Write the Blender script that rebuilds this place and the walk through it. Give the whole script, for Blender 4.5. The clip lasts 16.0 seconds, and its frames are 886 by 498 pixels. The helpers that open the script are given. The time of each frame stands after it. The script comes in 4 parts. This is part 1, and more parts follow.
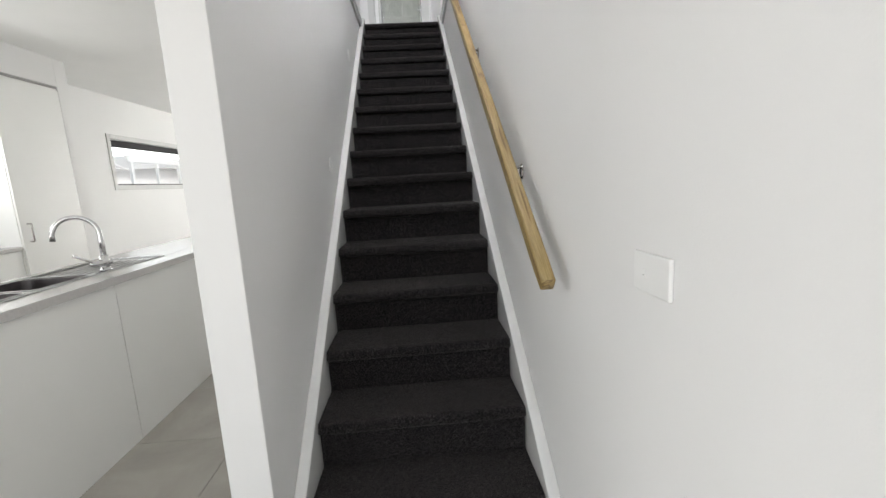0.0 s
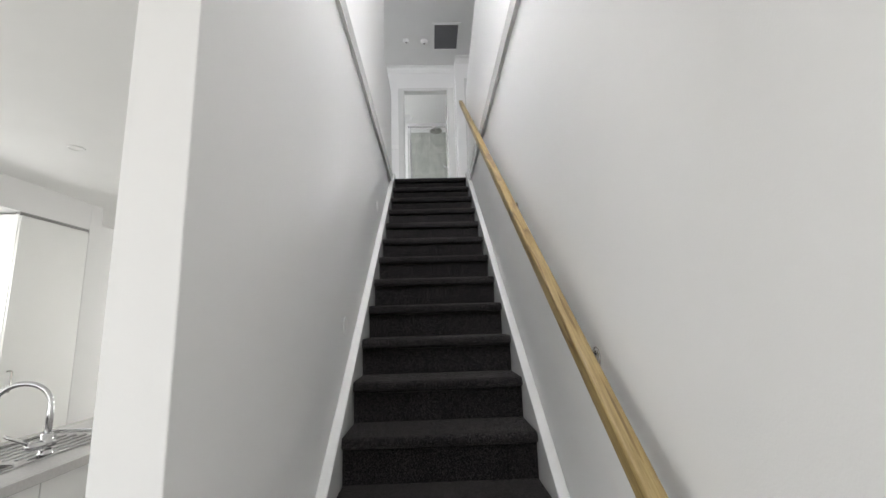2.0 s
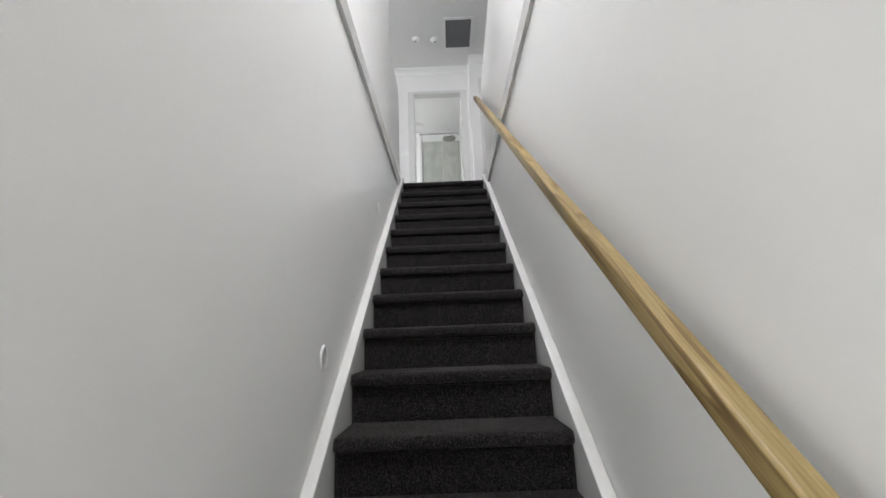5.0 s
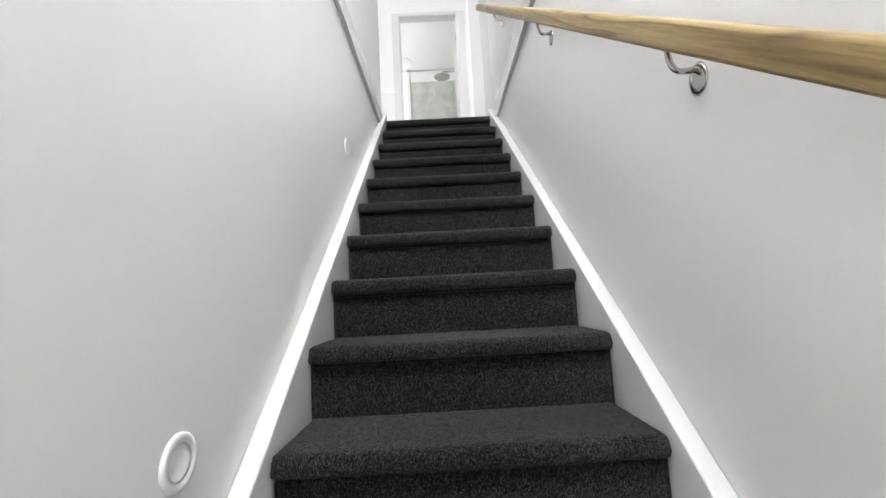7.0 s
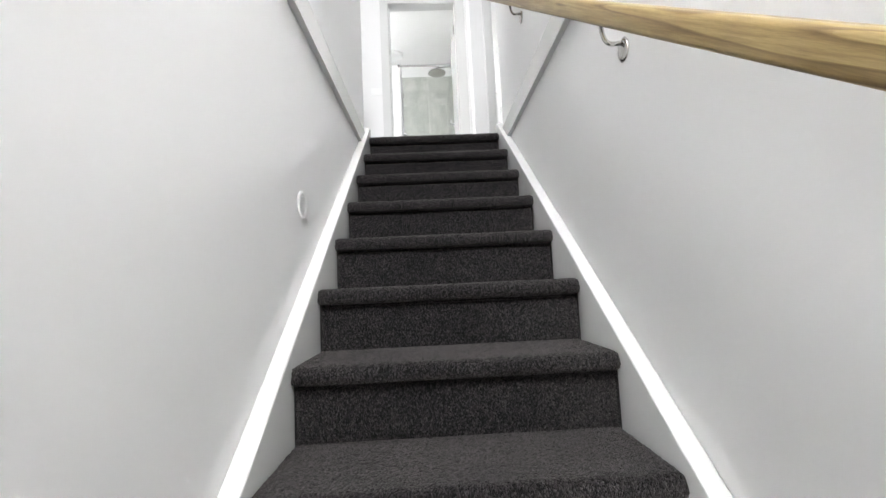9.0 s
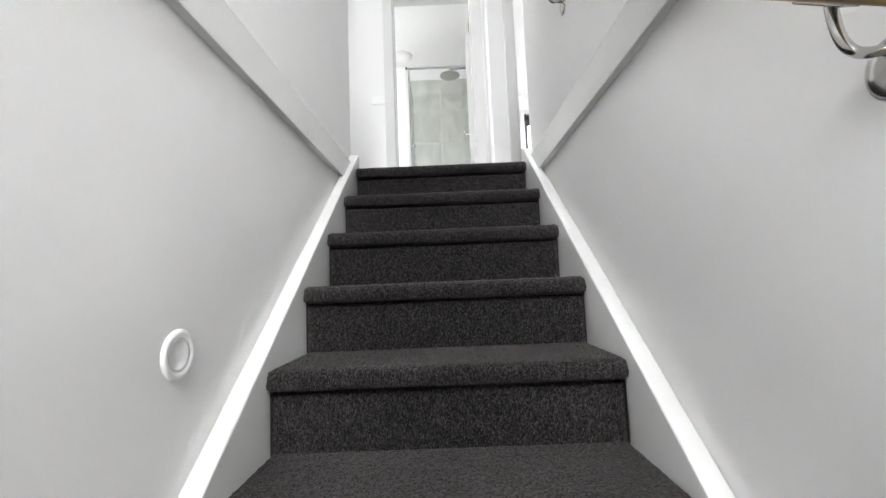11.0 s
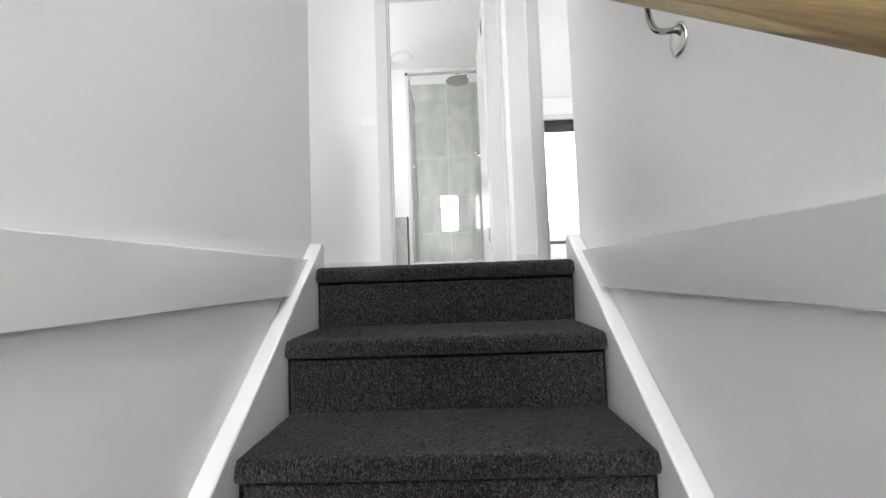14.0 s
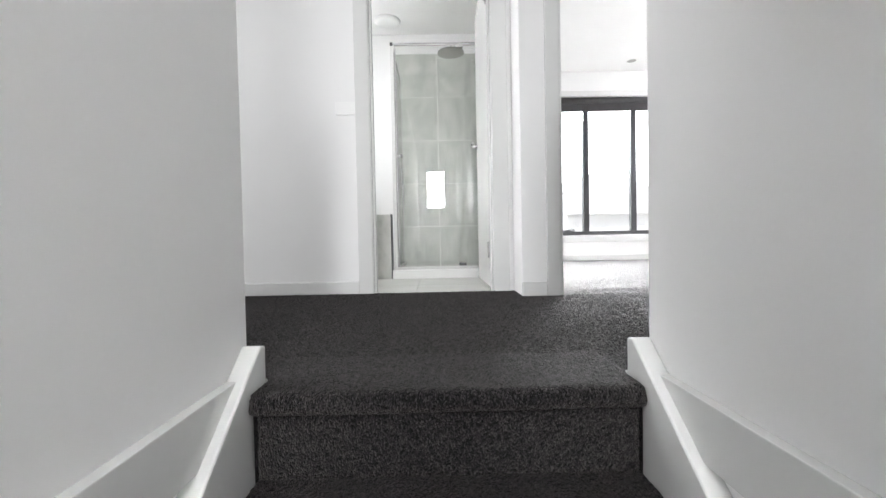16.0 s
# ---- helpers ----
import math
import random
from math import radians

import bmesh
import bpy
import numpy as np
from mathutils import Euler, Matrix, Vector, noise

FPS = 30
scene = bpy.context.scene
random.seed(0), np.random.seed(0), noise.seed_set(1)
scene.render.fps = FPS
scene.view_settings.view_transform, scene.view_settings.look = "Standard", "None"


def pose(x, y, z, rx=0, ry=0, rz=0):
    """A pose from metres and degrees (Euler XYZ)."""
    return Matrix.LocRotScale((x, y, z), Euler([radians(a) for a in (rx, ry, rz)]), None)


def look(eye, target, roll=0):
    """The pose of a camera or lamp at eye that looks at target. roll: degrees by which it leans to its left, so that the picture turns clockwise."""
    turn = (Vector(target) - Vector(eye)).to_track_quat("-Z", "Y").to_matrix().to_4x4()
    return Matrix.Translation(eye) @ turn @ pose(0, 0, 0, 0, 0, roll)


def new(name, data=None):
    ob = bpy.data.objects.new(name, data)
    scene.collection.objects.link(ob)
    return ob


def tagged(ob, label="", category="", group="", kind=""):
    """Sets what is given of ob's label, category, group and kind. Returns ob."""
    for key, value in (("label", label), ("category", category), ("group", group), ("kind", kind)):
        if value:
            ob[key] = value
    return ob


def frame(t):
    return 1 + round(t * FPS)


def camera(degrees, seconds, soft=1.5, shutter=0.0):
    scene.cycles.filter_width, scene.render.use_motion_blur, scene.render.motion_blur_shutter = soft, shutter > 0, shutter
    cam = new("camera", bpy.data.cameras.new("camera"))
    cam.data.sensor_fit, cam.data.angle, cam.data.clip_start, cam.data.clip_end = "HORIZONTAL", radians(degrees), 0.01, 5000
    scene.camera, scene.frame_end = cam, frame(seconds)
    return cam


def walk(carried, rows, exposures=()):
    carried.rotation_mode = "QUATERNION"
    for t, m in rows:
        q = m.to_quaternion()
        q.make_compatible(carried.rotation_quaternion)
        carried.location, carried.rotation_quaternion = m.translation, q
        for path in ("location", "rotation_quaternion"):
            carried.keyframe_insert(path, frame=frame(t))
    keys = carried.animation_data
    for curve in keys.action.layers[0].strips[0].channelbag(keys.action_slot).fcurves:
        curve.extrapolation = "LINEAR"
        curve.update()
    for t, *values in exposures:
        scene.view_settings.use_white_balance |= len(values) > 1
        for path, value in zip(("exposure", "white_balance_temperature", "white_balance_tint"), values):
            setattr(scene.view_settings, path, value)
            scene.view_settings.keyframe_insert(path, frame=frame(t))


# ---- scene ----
cam = camera(93.454, 16.0)
# seconds, x, y, z, pitch, roll, yaw
ROWS = [
    (0, 0.0293, -4.9751, 1.2790, -9.249, 3.283, -3.811),
    (0.5, -0.0250, -4.7544, 1.3034, -4.276, 2.706, -3.308),
    (1, -0.0407, -4.6133, 1.3556, 1.024, 1.816, -2.957),
    (1.5, -0.0145, -4.5658, 1.3785, 5.493, 1.783, -2.093),
    (2, -0.0206, -4.5609, 1.4130, 9.871, 1.681, -1.436),
    (2.5, -0.0221, -4.5737, 1.4403, 13.345, 1.582, -1.007),
    (3, -0.0157, -4.5751, 1.4504, 15.656, 1.569, -0.768),
    (3.5, -0.0281, -4.5582, 1.4602, 16.643, 1.662, -0.559),
    (4, -0.0330, -4.4580, 1.4620, 17.000, 2.070, -0.400),
    (4.5, 0.0030, -4.2380, 1.4450, 15.080, 2.100, 0.930),
    (7, -0.0435, -3.1183, 1.6309, 6.812, 3.006, -0.165),
    (7.5, -0.0510, -2.9617, 1.7469, 6.246, 3.443, -1.823),
    (8, -0.0146, -2.7966, 1.8510, 5.522, 2.821, 0.629),
    (8.5, -0.0253, -2.6688, 1.9401, 6.411, 2.056, 0.358),
    (9, -0.0526, -2.5353, 2.0785, 5.323, 2.665, -1.426),
    (9.5, -0.0107, -2.3695, 2.1775, 5.432, 2.799, -0.255),
    (10, 0.0134, -2.2201, 2.3012, 5.403, 2.313, 0.777),
    (12.5, -0.0149, -1.6426, 2.7065, 4.067, 1.867, -0.339),
    (13, -0.0351, -1.5695, 2.8471, 3.624, 2.258, -1.743),
    (13.5, -0.0071, -1.4428, 2.8937, 4.384, 2.303, -0.358),
    (14, 0.0324, -1.3090, 3.0048, 3.522, 2.053, 1.583),
    (14.5, 0.0019, -1.1940, 3.0699, 3.865, 1.439, 0.719),
    (15, -0.0547, -1.0771, 3.1868, 2.472, 1.404, -1.727),
    (15.5, -0.0503, -0.9737, 3.2438, 1.602, 1.157, -2.483),
    (16, -0.0175, -0.8405, 3.3482, -1.290, 1.114, -0.780),
]
EXPOSURES = [(0.0, 0.5), (3.0, 0.45), (4.5, 0.5), (7.0, 1.3), (9.0, 1.35), (10.0, 1.27), (12.5, 1.24), (14.5, 1.12), (16.0, 1.04)]
walk(cam, [(t, pose(x, y, z, 90 + pitch, roll, yaw)) for t, x, y, z, pitch, roll, yaw in ROWS], EXPOSURES)

# main measures
U = 3.04          # upper floor
RISE, GOING = 0.19, 0.248
HALF = 0.407      # half the carpet's width
XW = 0.452        # stairwell wall faces
CEIL_G = U - 0.27
CEIL_U = U + 2.43
Y_END = -3.836    # lower end of the left stair wall
Y_BACK = -8.0
NOSE = 0.030
WEST_X = -4.36

# ---- world, sun, lights ----
world = bpy.data.worlds.new("world")
scene.world = world
world.use_nodes = True
wn = world.node_tree
sky = wn.nodes.new("ShaderNodeTexSky")
sky.sky_type, sky.sun_disc = "NISHITA", False
sky.sun_elevation, sky.sun_rotation = radians(46), radians(123)
sky.air_density, sky.dust_density = 1.0, 3.0
wn.nodes["Background"].inputs["Strength"].default_value = 0.15
wn.links.new(sky.outputs[0], wn.nodes["Background"].inputs["Color"])

sun_data = bpy.data.lights.new("sun", "SUN")
sun_data.energy, sun_data.angle, sun_data.color = 1.5, radians(14), (1.0, 0.97, 0.93)
sun = new("sun", sun_data)
sun.matrix_world = look((0, 0, 10), (-8.0, 5.2, 0))


def area_lamp(name, eye, target, sx, sy, watts, color=(0.97, 0.977, 1.0)):
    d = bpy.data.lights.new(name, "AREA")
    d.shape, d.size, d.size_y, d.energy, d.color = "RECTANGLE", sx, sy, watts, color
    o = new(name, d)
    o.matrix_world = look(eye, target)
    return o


# daylight in the openings, plus added lamps at walls that have no window
area_lamp("daylight_living", (-0.8, Y_BACK - 0.05, 1.2), (-0.8, 0, 1.2), 5.8, 2.25, 52, (1.0, 0.995, 0.965))
area_lamp("daylight_patio", (WEST_X, -6.3, 1.15), (0, -5.0, 1.0), 2.3, 2.0, 30, (1.0, 0.995, 0.965))
area_lamp("daylight_kitchen", (WEST_X, -2.2, 1.875), (0, -2.2, 1.3), 2.3, 0.7, 20, (1.0, 0.995, 0.965))
# added fill at the downstairs end wall, no glazed door stands there
area_lamp("daylight_dining", (-1.13, 4.85, 1.3), (-1.6, 0, 1.2), 0.9, 2.0, 76, (1.0, 0.995, 0.965))
# unseen bedroom fill, added in front of the solid east wall
area_lamp("daylight_bedroom", (3.95, 2.9, U + 1.3), (0, 2.7, U + 0.6), 2.0, 1.4, 38)
# lamp added outside, out of sight by the window head, to brighten the floor
area_lamp("daylight_front", (2.24, 4.95, U + 2.22), (1.8, 2.6, U + 0.6), 1.7, 0.34, 680)
area_lamp("daylight_well", (-0.03, -3.82, U + 1.485), (0, -1.8, U + 0.1), 0.41, 0.95, 54)
# two added fills for hall and stairwell; the walls behind them are closed
area_lamp("daylight_hall_right", (3.95, -1.6, U + 1.4), (0, -1.2, U + 1.2), 2.4, 1.4, 17)
area_lamp("daylight_hall_left", (-3.15, 0.1, U + 1.45), (0, -0.1, U + 1.0), 2.6, 1.5, 47)
# bathroom fill lamp, added out of sight beside its windowless wall
area_lamp("daylight_bath", (-1.55, 2.5, U + 1.6), (0, 2.6, U + 0.9), 0.9, 0.9, 21)


# ---- materials ----
def mat(name, color, rough=0.5, metal=0.0, bump=0.0, bscale=200.0, vary=0.03, vscale=3.0, spec=0.5, detail=4.0, coat=0.0):
    m = bpy.data.materials.new(name)
    m.use_nodes = True
    nt = m.node_tree
    b = nt.nodes["Principled BSDF"]
    b.inputs["Roughness"].default_value = rough
    b.inputs["Metallic"].default_value = metal
    b.inputs["Specular IOR Level"].default_value = spec
    b.inputs["Coat Weight"].default_value = coat
    geo = nt.nodes.new("ShaderNodeNewGeometry")
    n1 = nt.nodes.new("ShaderNodeTexNoise")
    n1.inputs["Scale"].default_value = vscale
    n1.inputs["Detail"].default_value = 5
    nt.links.new(geo.outputs["Position"], n1.inputs["Vector"])
    ramp = nt.nodes.new("ShaderNodeValToRGB")
    c = color
    ramp.color_ramp.elements[0].position, ramp.color_ramp.elements[1].position = 0.3, 0.7
    ramp.color_ramp.elements[0].color = (c[0] * (1 - vary), c[1] * (1 - vary), c[2] * (1 - vary), 1)
    ramp.color_ramp.elements[1].color = (min(1, c[0] * (1 + vary)), min(1, c[1] * (1 + vary)), min(1, c[2] * (1 + vary)), 1)
    nt.links.new(n1.outputs["Fac"], ramp.inputs["Fac"])
    nt.links.new(ramp.outputs["Color"], b.inputs["Base Color"])
    if bump:
        n2 = nt.nodes.new("ShaderNodeTexNoise")
        n2.inputs["Scale"].default_value = bscale
        n2.inputs["Detail"].default_value = detail
        nt.links.new(geo.outputs["Position"], n2.inputs["Vector"])
        bp = nt.nodes.new("ShaderNodeBump")
        bp.inputs["Strength"].default_value = bump
        bp.inputs["Distance"].default_value = 0.002
        nt.links.new(n2.outputs["Fac"], bp.inputs["Height"])
        nt.links.new(bp.outputs["Normal"], b.inputs["Normal"])
    return m


M_WALL = mat("wall_paint", (0.78, 0.777, 0.772), 0.58, bump=0.12, bscale=260, vary=0.012, vscale=1.2, spec=0.3)
M_CEIL = mat("ceiling_paint", (0.80, 0.80, 0.79), 0.8, bump=0.08, bscale=300, vary=0.012)
M_TRIM = mat("gloss_trim_paint", (0.67, 0.672, 0.66), 0.14, bump=0.03, bscale=60, vary=0.015)
M_DOOR = mat("door_paint", (0.81, 0.81, 0.80), 0.12, bump=0.03, bscale=90, vary=0.01)
M_CHROME = mat("chrome", (0.62, 0.62, 0.625), 0.1, 1.0, vary=0.03, vscale=30)
M_NICKEL = mat("brushed_nickel", (0.50, 0.49, 0.47), 0.17, 1.0, bump=0.05, bscale=400, vary=0.05, vscale=40)
M_STEEL = mat("stainless_steel", (0.52, 0.52, 0.52), 0.26, 1.0, bump=0.04, bscale=500, vary=0.05, vscale=20)
M_BENCH = mat("grey_stone_top", (0.52, 0.51, 0.50), 0.2, bump=0.02, bscale=300, vary=0.06, vscale=90)
M_PANEL = mat("white_melamine", (0.85, 0.85, 0.832), 0.22, bump=0.02, bscale=20, vary=0.01)
M_PLASTIC = mat("white_plastic", (0.82, 0.82, 0.81), 0.3, vary=0.01)
M_DARK = mat("charcoal_aluminium", (0.035, 0.035, 0.038), 0.4, 0.2, bump=0.05, bscale=500, vary=0.1, vscale=10)
M_BLIND = mat("charcoal_blind_fabric", (0.04, 0.038, 0.04), 0.85, bump=0.3, bscale=900, vary=0.12, vscale=20)
M_GRILLE = mat("grey_grille_filter", (0.17, 0.17, 0.18), 0.8, bump=0.4, bscale=500, vary=0.15, vscale=60)
M_GROUT = mat("pale_grout", (0.42, 0.41, 0.39), 0.9, bump=0.2, bscale=500, vary=0.08, vscale=10)
M_GROUT_W = mat("white_grout", (0.78, 0.78, 0.76), 0.9, bump=0.2, bscale=500, vary=0.06, vscale=10)
M_CONC = mat("render_exterior", (0.74, 0.735, 0.73), 0.9, bump=0.2, bscale=60, vary=0.04, vscale=2)
M_ROOF = mat("roof_sheet", (0.7, 0.7, 0.71), 0.6, bump=0.2, bscale=20, vary=0.06, vscale=2)
M_GRASS = mat("pale_concrete_ground", (0.42, 0.41, 0.39), 0.9, bump=0.5, bscale=40, vary=0.25, vscale=3)
M_BRASS = mat("hinge_dark_steel", (0.09, 0.085, 0.08), 0.35, 0.8, vary=0.1, vscale=50)
M_BLACKHOLE = mat("shadow_gap_grey", (0.30, 0.30, 0.29), 0.6, vary=0.02)


def tile_mat(name, c1, c2, rough, vscale, streak=1.0):
    m = mat(name, c1, rough, bump=0.04, bscale=150, vary=0.05, vscale=vscale)
    nt = m.node_tree
    b = nt.nodes["Principled BSDF"]
    geo = nt.nodes.new("ShaderNodeNewGeometry")
    info = nt.nodes.new("ShaderNodeObjectInfo")
    mp = nt.nodes.new("ShaderNodeMapping")
    mp.inputs["Scale"].default_value = (streak, 1.0, 1.0)
    add = nt.nodes.new("ShaderNodeVectorMath")
    add.operation = "ADD"
    sc = nt.nodes.new("ShaderNodeMath")
    sc.operation = "MULTIPLY"
    sc.inputs[1].default_value = 13.0
    nt.links.new(info.outputs["Random"], sc.inputs[0])
    nt.links.new(geo.outputs["Position"], add.inputs[0])
    nt.links.new(sc.outputs[0], add.inputs[1])
    nt.links.new(add.outputs[0], mp.inputs["Vector"])
    n = nt.nodes.new("ShaderNodeTexNoise")
    n.inputs["Scale"].default_value = vscale
    n.inputs["Detail"].default_value = 9
    n.inputs["Roughness"].default_value = 0.6
    n.inputs["Distortion"].default_value = 0.5
    nt.links.new(mp.outputs[0], n.inputs["Vector"])
    r = nt.nodes.new("ShaderNodeValToRGB")
    r.color_ramp.elements[0].position, r.color_ramp.elements[1].position = 0.35, 0.68
    r.color_ramp.elements[0].color, r.color_ramp.elements[1].color = (*c2, 1), (*c1, 1)
    nt.links.new(n.outputs["Fac"], r.inputs["Fac"])
    nt.links.new(r.outputs["Color"], b.inputs["Base Color"])
    return m


M_TILE_F = tile_mat("grey_floor_tile", (0.47, 0.45, 0.41), (0.38, 0.362, 0.325), 0.25, 2.2)
M_TILE_B = tile_mat("concrete_look_wall_tile", (0.50, 0.505, 0.472), (0.36, 0.367, 0.338), 0.42, 4.5, 1.6)
M_TILE_BF = tile_mat("pale_bathroom_floor_tile", (0.55, 0.55, 0.52), (0.46, 0.46, 0.43), 0.35, 3.0)


def carpet_mat():
    m = bpy.data.materials.new("charcoal_twist_carpet")
    m.use_nodes = True
    nt = m.node_tree
    b = nt.nodes["Principled BSDF"]
    b.inputs["Roughness"].default_value = 0.6
    b.inputs["Specular IOR Level"].default_value = 0.16
    b.inputs["Sheen Weight"].default_value = 0.08
    b.inputs["Sheen Tint"].default_value = (1.0, 0.92, 0.87, 1)
    b.inputs["Sheen Roughness"].default_value = 0.3
    geo = nt.nodes.new("ShaderNodeNewGeometry")
    mp = nt.nodes.new("ShaderNodeMapping")
    mp.inputs["Scale"].default_value = (1.0, 0.45, 0.45)
    # the tufts lean this way and that
    lean = nt.nodes.new("ShaderNodeTexNoise")
    lean.inputs["Scale"].default_value = 60
    lean.inputs["Detail"].default_value = 2
    nt.links.new(geo.outputs["Position"], lean.inputs["Vector"])
    shift = nt.nodes.new("ShaderNodeVectorMath")
    shift.operation = "MULTIPLY_ADD"
    shift.inputs[1].default_value = (0.005, 0.005, 0.005)
    nt.links.new(lean.outputs["Color"], shift.inputs[0])
    nt.links.new(geo.outputs["Position"], shift.inputs[2])
    nt.links.new(shift.outputs[0], mp.inputs["Vector"])
    v = nt.nodes.new("ShaderNodeTexVoronoi")
    v.inputs["Scale"].default_value = 500
    v.inputs["Randomness"].default_value = 1.0
    nt.links.new(mp.outputs[0], v.inputs["Vector"])
    n = nt.nodes.new("ShaderNodeTexNoise")
    n.inputs["Scale"].default_value = 520
    n.inputs["Detail"].default_value = 3
    nt.links.new(geo.outputs["Position"], n.inputs["Vector"])
    n3 = nt.nodes.new("ShaderNodeTexNoise")
    n3.inputs["Scale"].default_value = 9
    n3.inputs["Detail"].default_value = 4
    nt.links.new(geo.outputs["Position"], n3.inputs["Vector"])
    r = nt.nodes.new("ShaderNodeValToRGB")
    r.color_ramp.elements[0].position, r.color_ramp.elements[1].position = 0.38, 0.57
    r.color_ramp.elements[0].color = (0.0012, 0.0011, 0.0012, 1)
    r.color_ramp.elements[1].color = (0.0185, 0.0166, 0.0176, 1)
    tip = r.color_ramp.elements.new(0.76)
    tip.color = (0.074, 0.066, 0.070, 1)
    sepc = nt.nodes.new("ShaderNodeSeparateColor")
    nt.links.new(v.outputs["Color"], sepc.inputs[0])
    avg = nt.nodes.new("ShaderNodeMath")
    avg.operation = "ADD"
    hv = nt.nodes.new("ShaderNodeMath")
    hv.operation = "MULTIPLY"
    hv.inputs[1].default_value = 0.5
    nt.links.new(sepc.outputs[0], avg.inputs[0])
    nt.links.new(n.outputs["Fac"], avg.inputs[1])
    nt.links.new(avg.outputs[0], hv.inputs[0])
    nt.links.new(hv.outputs[0], r.inputs["Fac"])
    mixn = nt.nodes.new("ShaderNodeMixRGB")
    mixn.blend_type = "MULTIPLY"
    mixn.inputs[0].default_value = 1.0
    r3 = nt.nodes.new("ShaderNodeValToRGB")
    r3.color_ramp.elements[0].position, r3.color_ramp.elements[1].position = 0.3, 0.7
    r3.color_ramp.elements[0].color = (0.8, 0.8, 0.8, 1)
    r3.color_ramp.elements[1].color = (1.15, 1.12, 1.1, 1)
    nt.links.new(n3.outputs["Fac"], r3.inputs["Fac"])
    nt.links.new(r.outputs["Color"], mixn.inputs[1])
    nt.links.new(r3.outputs["Color"], mixn.inputs[2])
    nt.links.new(mixn.outputs[0], b.inputs["Base Color"])
    bp = nt.nodes.new("ShaderNodeBump")
    bp.inputs["Strength"].default_value = 1.0
    bp.inputs["Distance"].default_value = 0.006
    bp.invert = True
    nt.links.new(v.outputs["Distance"], bp.inputs["Height"])
    nt.links.new(bp.outputs["Normal"], b.inputs["Normal"])
    return m


M_CARPET = carpet_mat()


def wood_mat():
    m = bpy.data.materials.new("clear_finished_pine")
    m.use_nodes = True
    nt = m.node_tree
    b = nt.nodes["Principled BSDF"]
    b.inputs["Roughness"].default_value = 0.38
    tc = nt.nodes.new("ShaderNodeTexCoord")
    mp = nt.nodes.new("ShaderNodeMapping")
    mp.inputs["Scale"].default_value = (16, 0.9, 16)
    nt.links.new(tc.outputs["Object"], mp.inputs["Vector"])
    n = nt.nodes.new("ShaderNodeTexNoise")
    n.inputs["Scale"].default_value = 1.0
    n.inputs["Detail"].default_value = 2
    nt.links.new(mp.outputs[0], n.inputs["Vector"])
    mul = nt.nodes.new("ShaderNodeMath")
    mul.operation = "MULTIPLY"
    mul.inputs[1].default_value = 6.0
    nt.links.new(n.outputs["Fac"], mul.inputs[0])
    fr = nt.nodes.new("ShaderNodeMath")
    fr.operation = "FRACT"
    nt.links.new(mul.outputs[0], fr.inputs[0])
    r = nt.nodes.new("ShaderNodeValToRGB")
    e = r.color_ramp.elements
    e[0].position, e[0].color = 0.0, (0.36, 0.268, 0.120, 1)
    e[1].position, e[1].color = 0.72, (0.285, 0.203, 0.084, 1)
    x = e.new(0.92)
    x.color = (0.17, 0.108, 0.042, 1)
    x = e.new(1.0)
    x.color = (0.31, 0.215, 0.09, 1)
    nt.links.new(fr.outputs[0], r.inputs["Fac"])
    n2 = nt.nodes.new("ShaderNodeTexNoise")
    mp2 = nt.nodes.new("ShaderNodeMapping")
    mp2.inputs["Scale"].default_value = (300, 12, 300)
    nt.links.new(tc.outputs["Object"], mp2.inputs["Vector"])
    nt.links.new(mp2.outputs[0], n2.inputs["Vector"])
    mix = nt.nodes.new("ShaderNodeMixRGB")
    mix.blend_type = "OVERLAY"
    mix.inputs[0].default_value = 0.3
    nt.links.new(r.outputs[0], mix.inputs[1])
    nt.links.new(n2.outputs["Fac"], mix.inputs[2])
    # broad streaks of darker heartwood along the length
    n3 = nt.nodes.new("ShaderNodeTexNoise")
    n3.inputs["Detail"].default_value = 3
    mp3 = nt.nodes.new("ShaderNodeMapping")
    mp3.inputs["Scale"].default_value = (45, 1.6, 45)
    nt.links.new(tc.outputs["Object"], mp3.inputs["Vector"])
    nt.links.new(mp3.outputs[0], n3.inputs["Vector"])
    r3 = nt.nodes.new("ShaderNodeValToRGB")
    r3.color_ramp.elements[0].position, r3.color_ramp.elements[1].position = 0.36, 0.62
    r3.color_ramp.elements[0].color = (0.80, 0.76, 0.70, 1)
    r3.color_ramp.elements[1].color = (1.08, 1.08, 1.06, 1)
    nt.links.new(n3.outputs["Fac"], r3.inputs["Fac"])
    mul3 = nt.nodes.new("ShaderNodeMixRGB")
    mul3.blend_type = "MULTIPLY"
    mul3.inputs[0].default_value = 1.0
    nt.links.new(mix.outputs[0], mul3.inputs[1])
    nt.links.new(r3.outputs["Color"], mul3.inputs[2])
    nt.links.new(mul3.outputs[0], b.inputs["Base Color"])
    bp = nt.nodes.new("ShaderNodeBump")
    bp.inputs["Strength"].default_value = 0.15
    bp.inputs["Distance"].default_value = 0.001
    nt.links.new(n2.outputs["Fac"], bp.inputs["Height"])
    nt.links.new(bp.outputs["Normal"], b.inputs["Normal"])
    return m


M_WOOD = wood_mat()


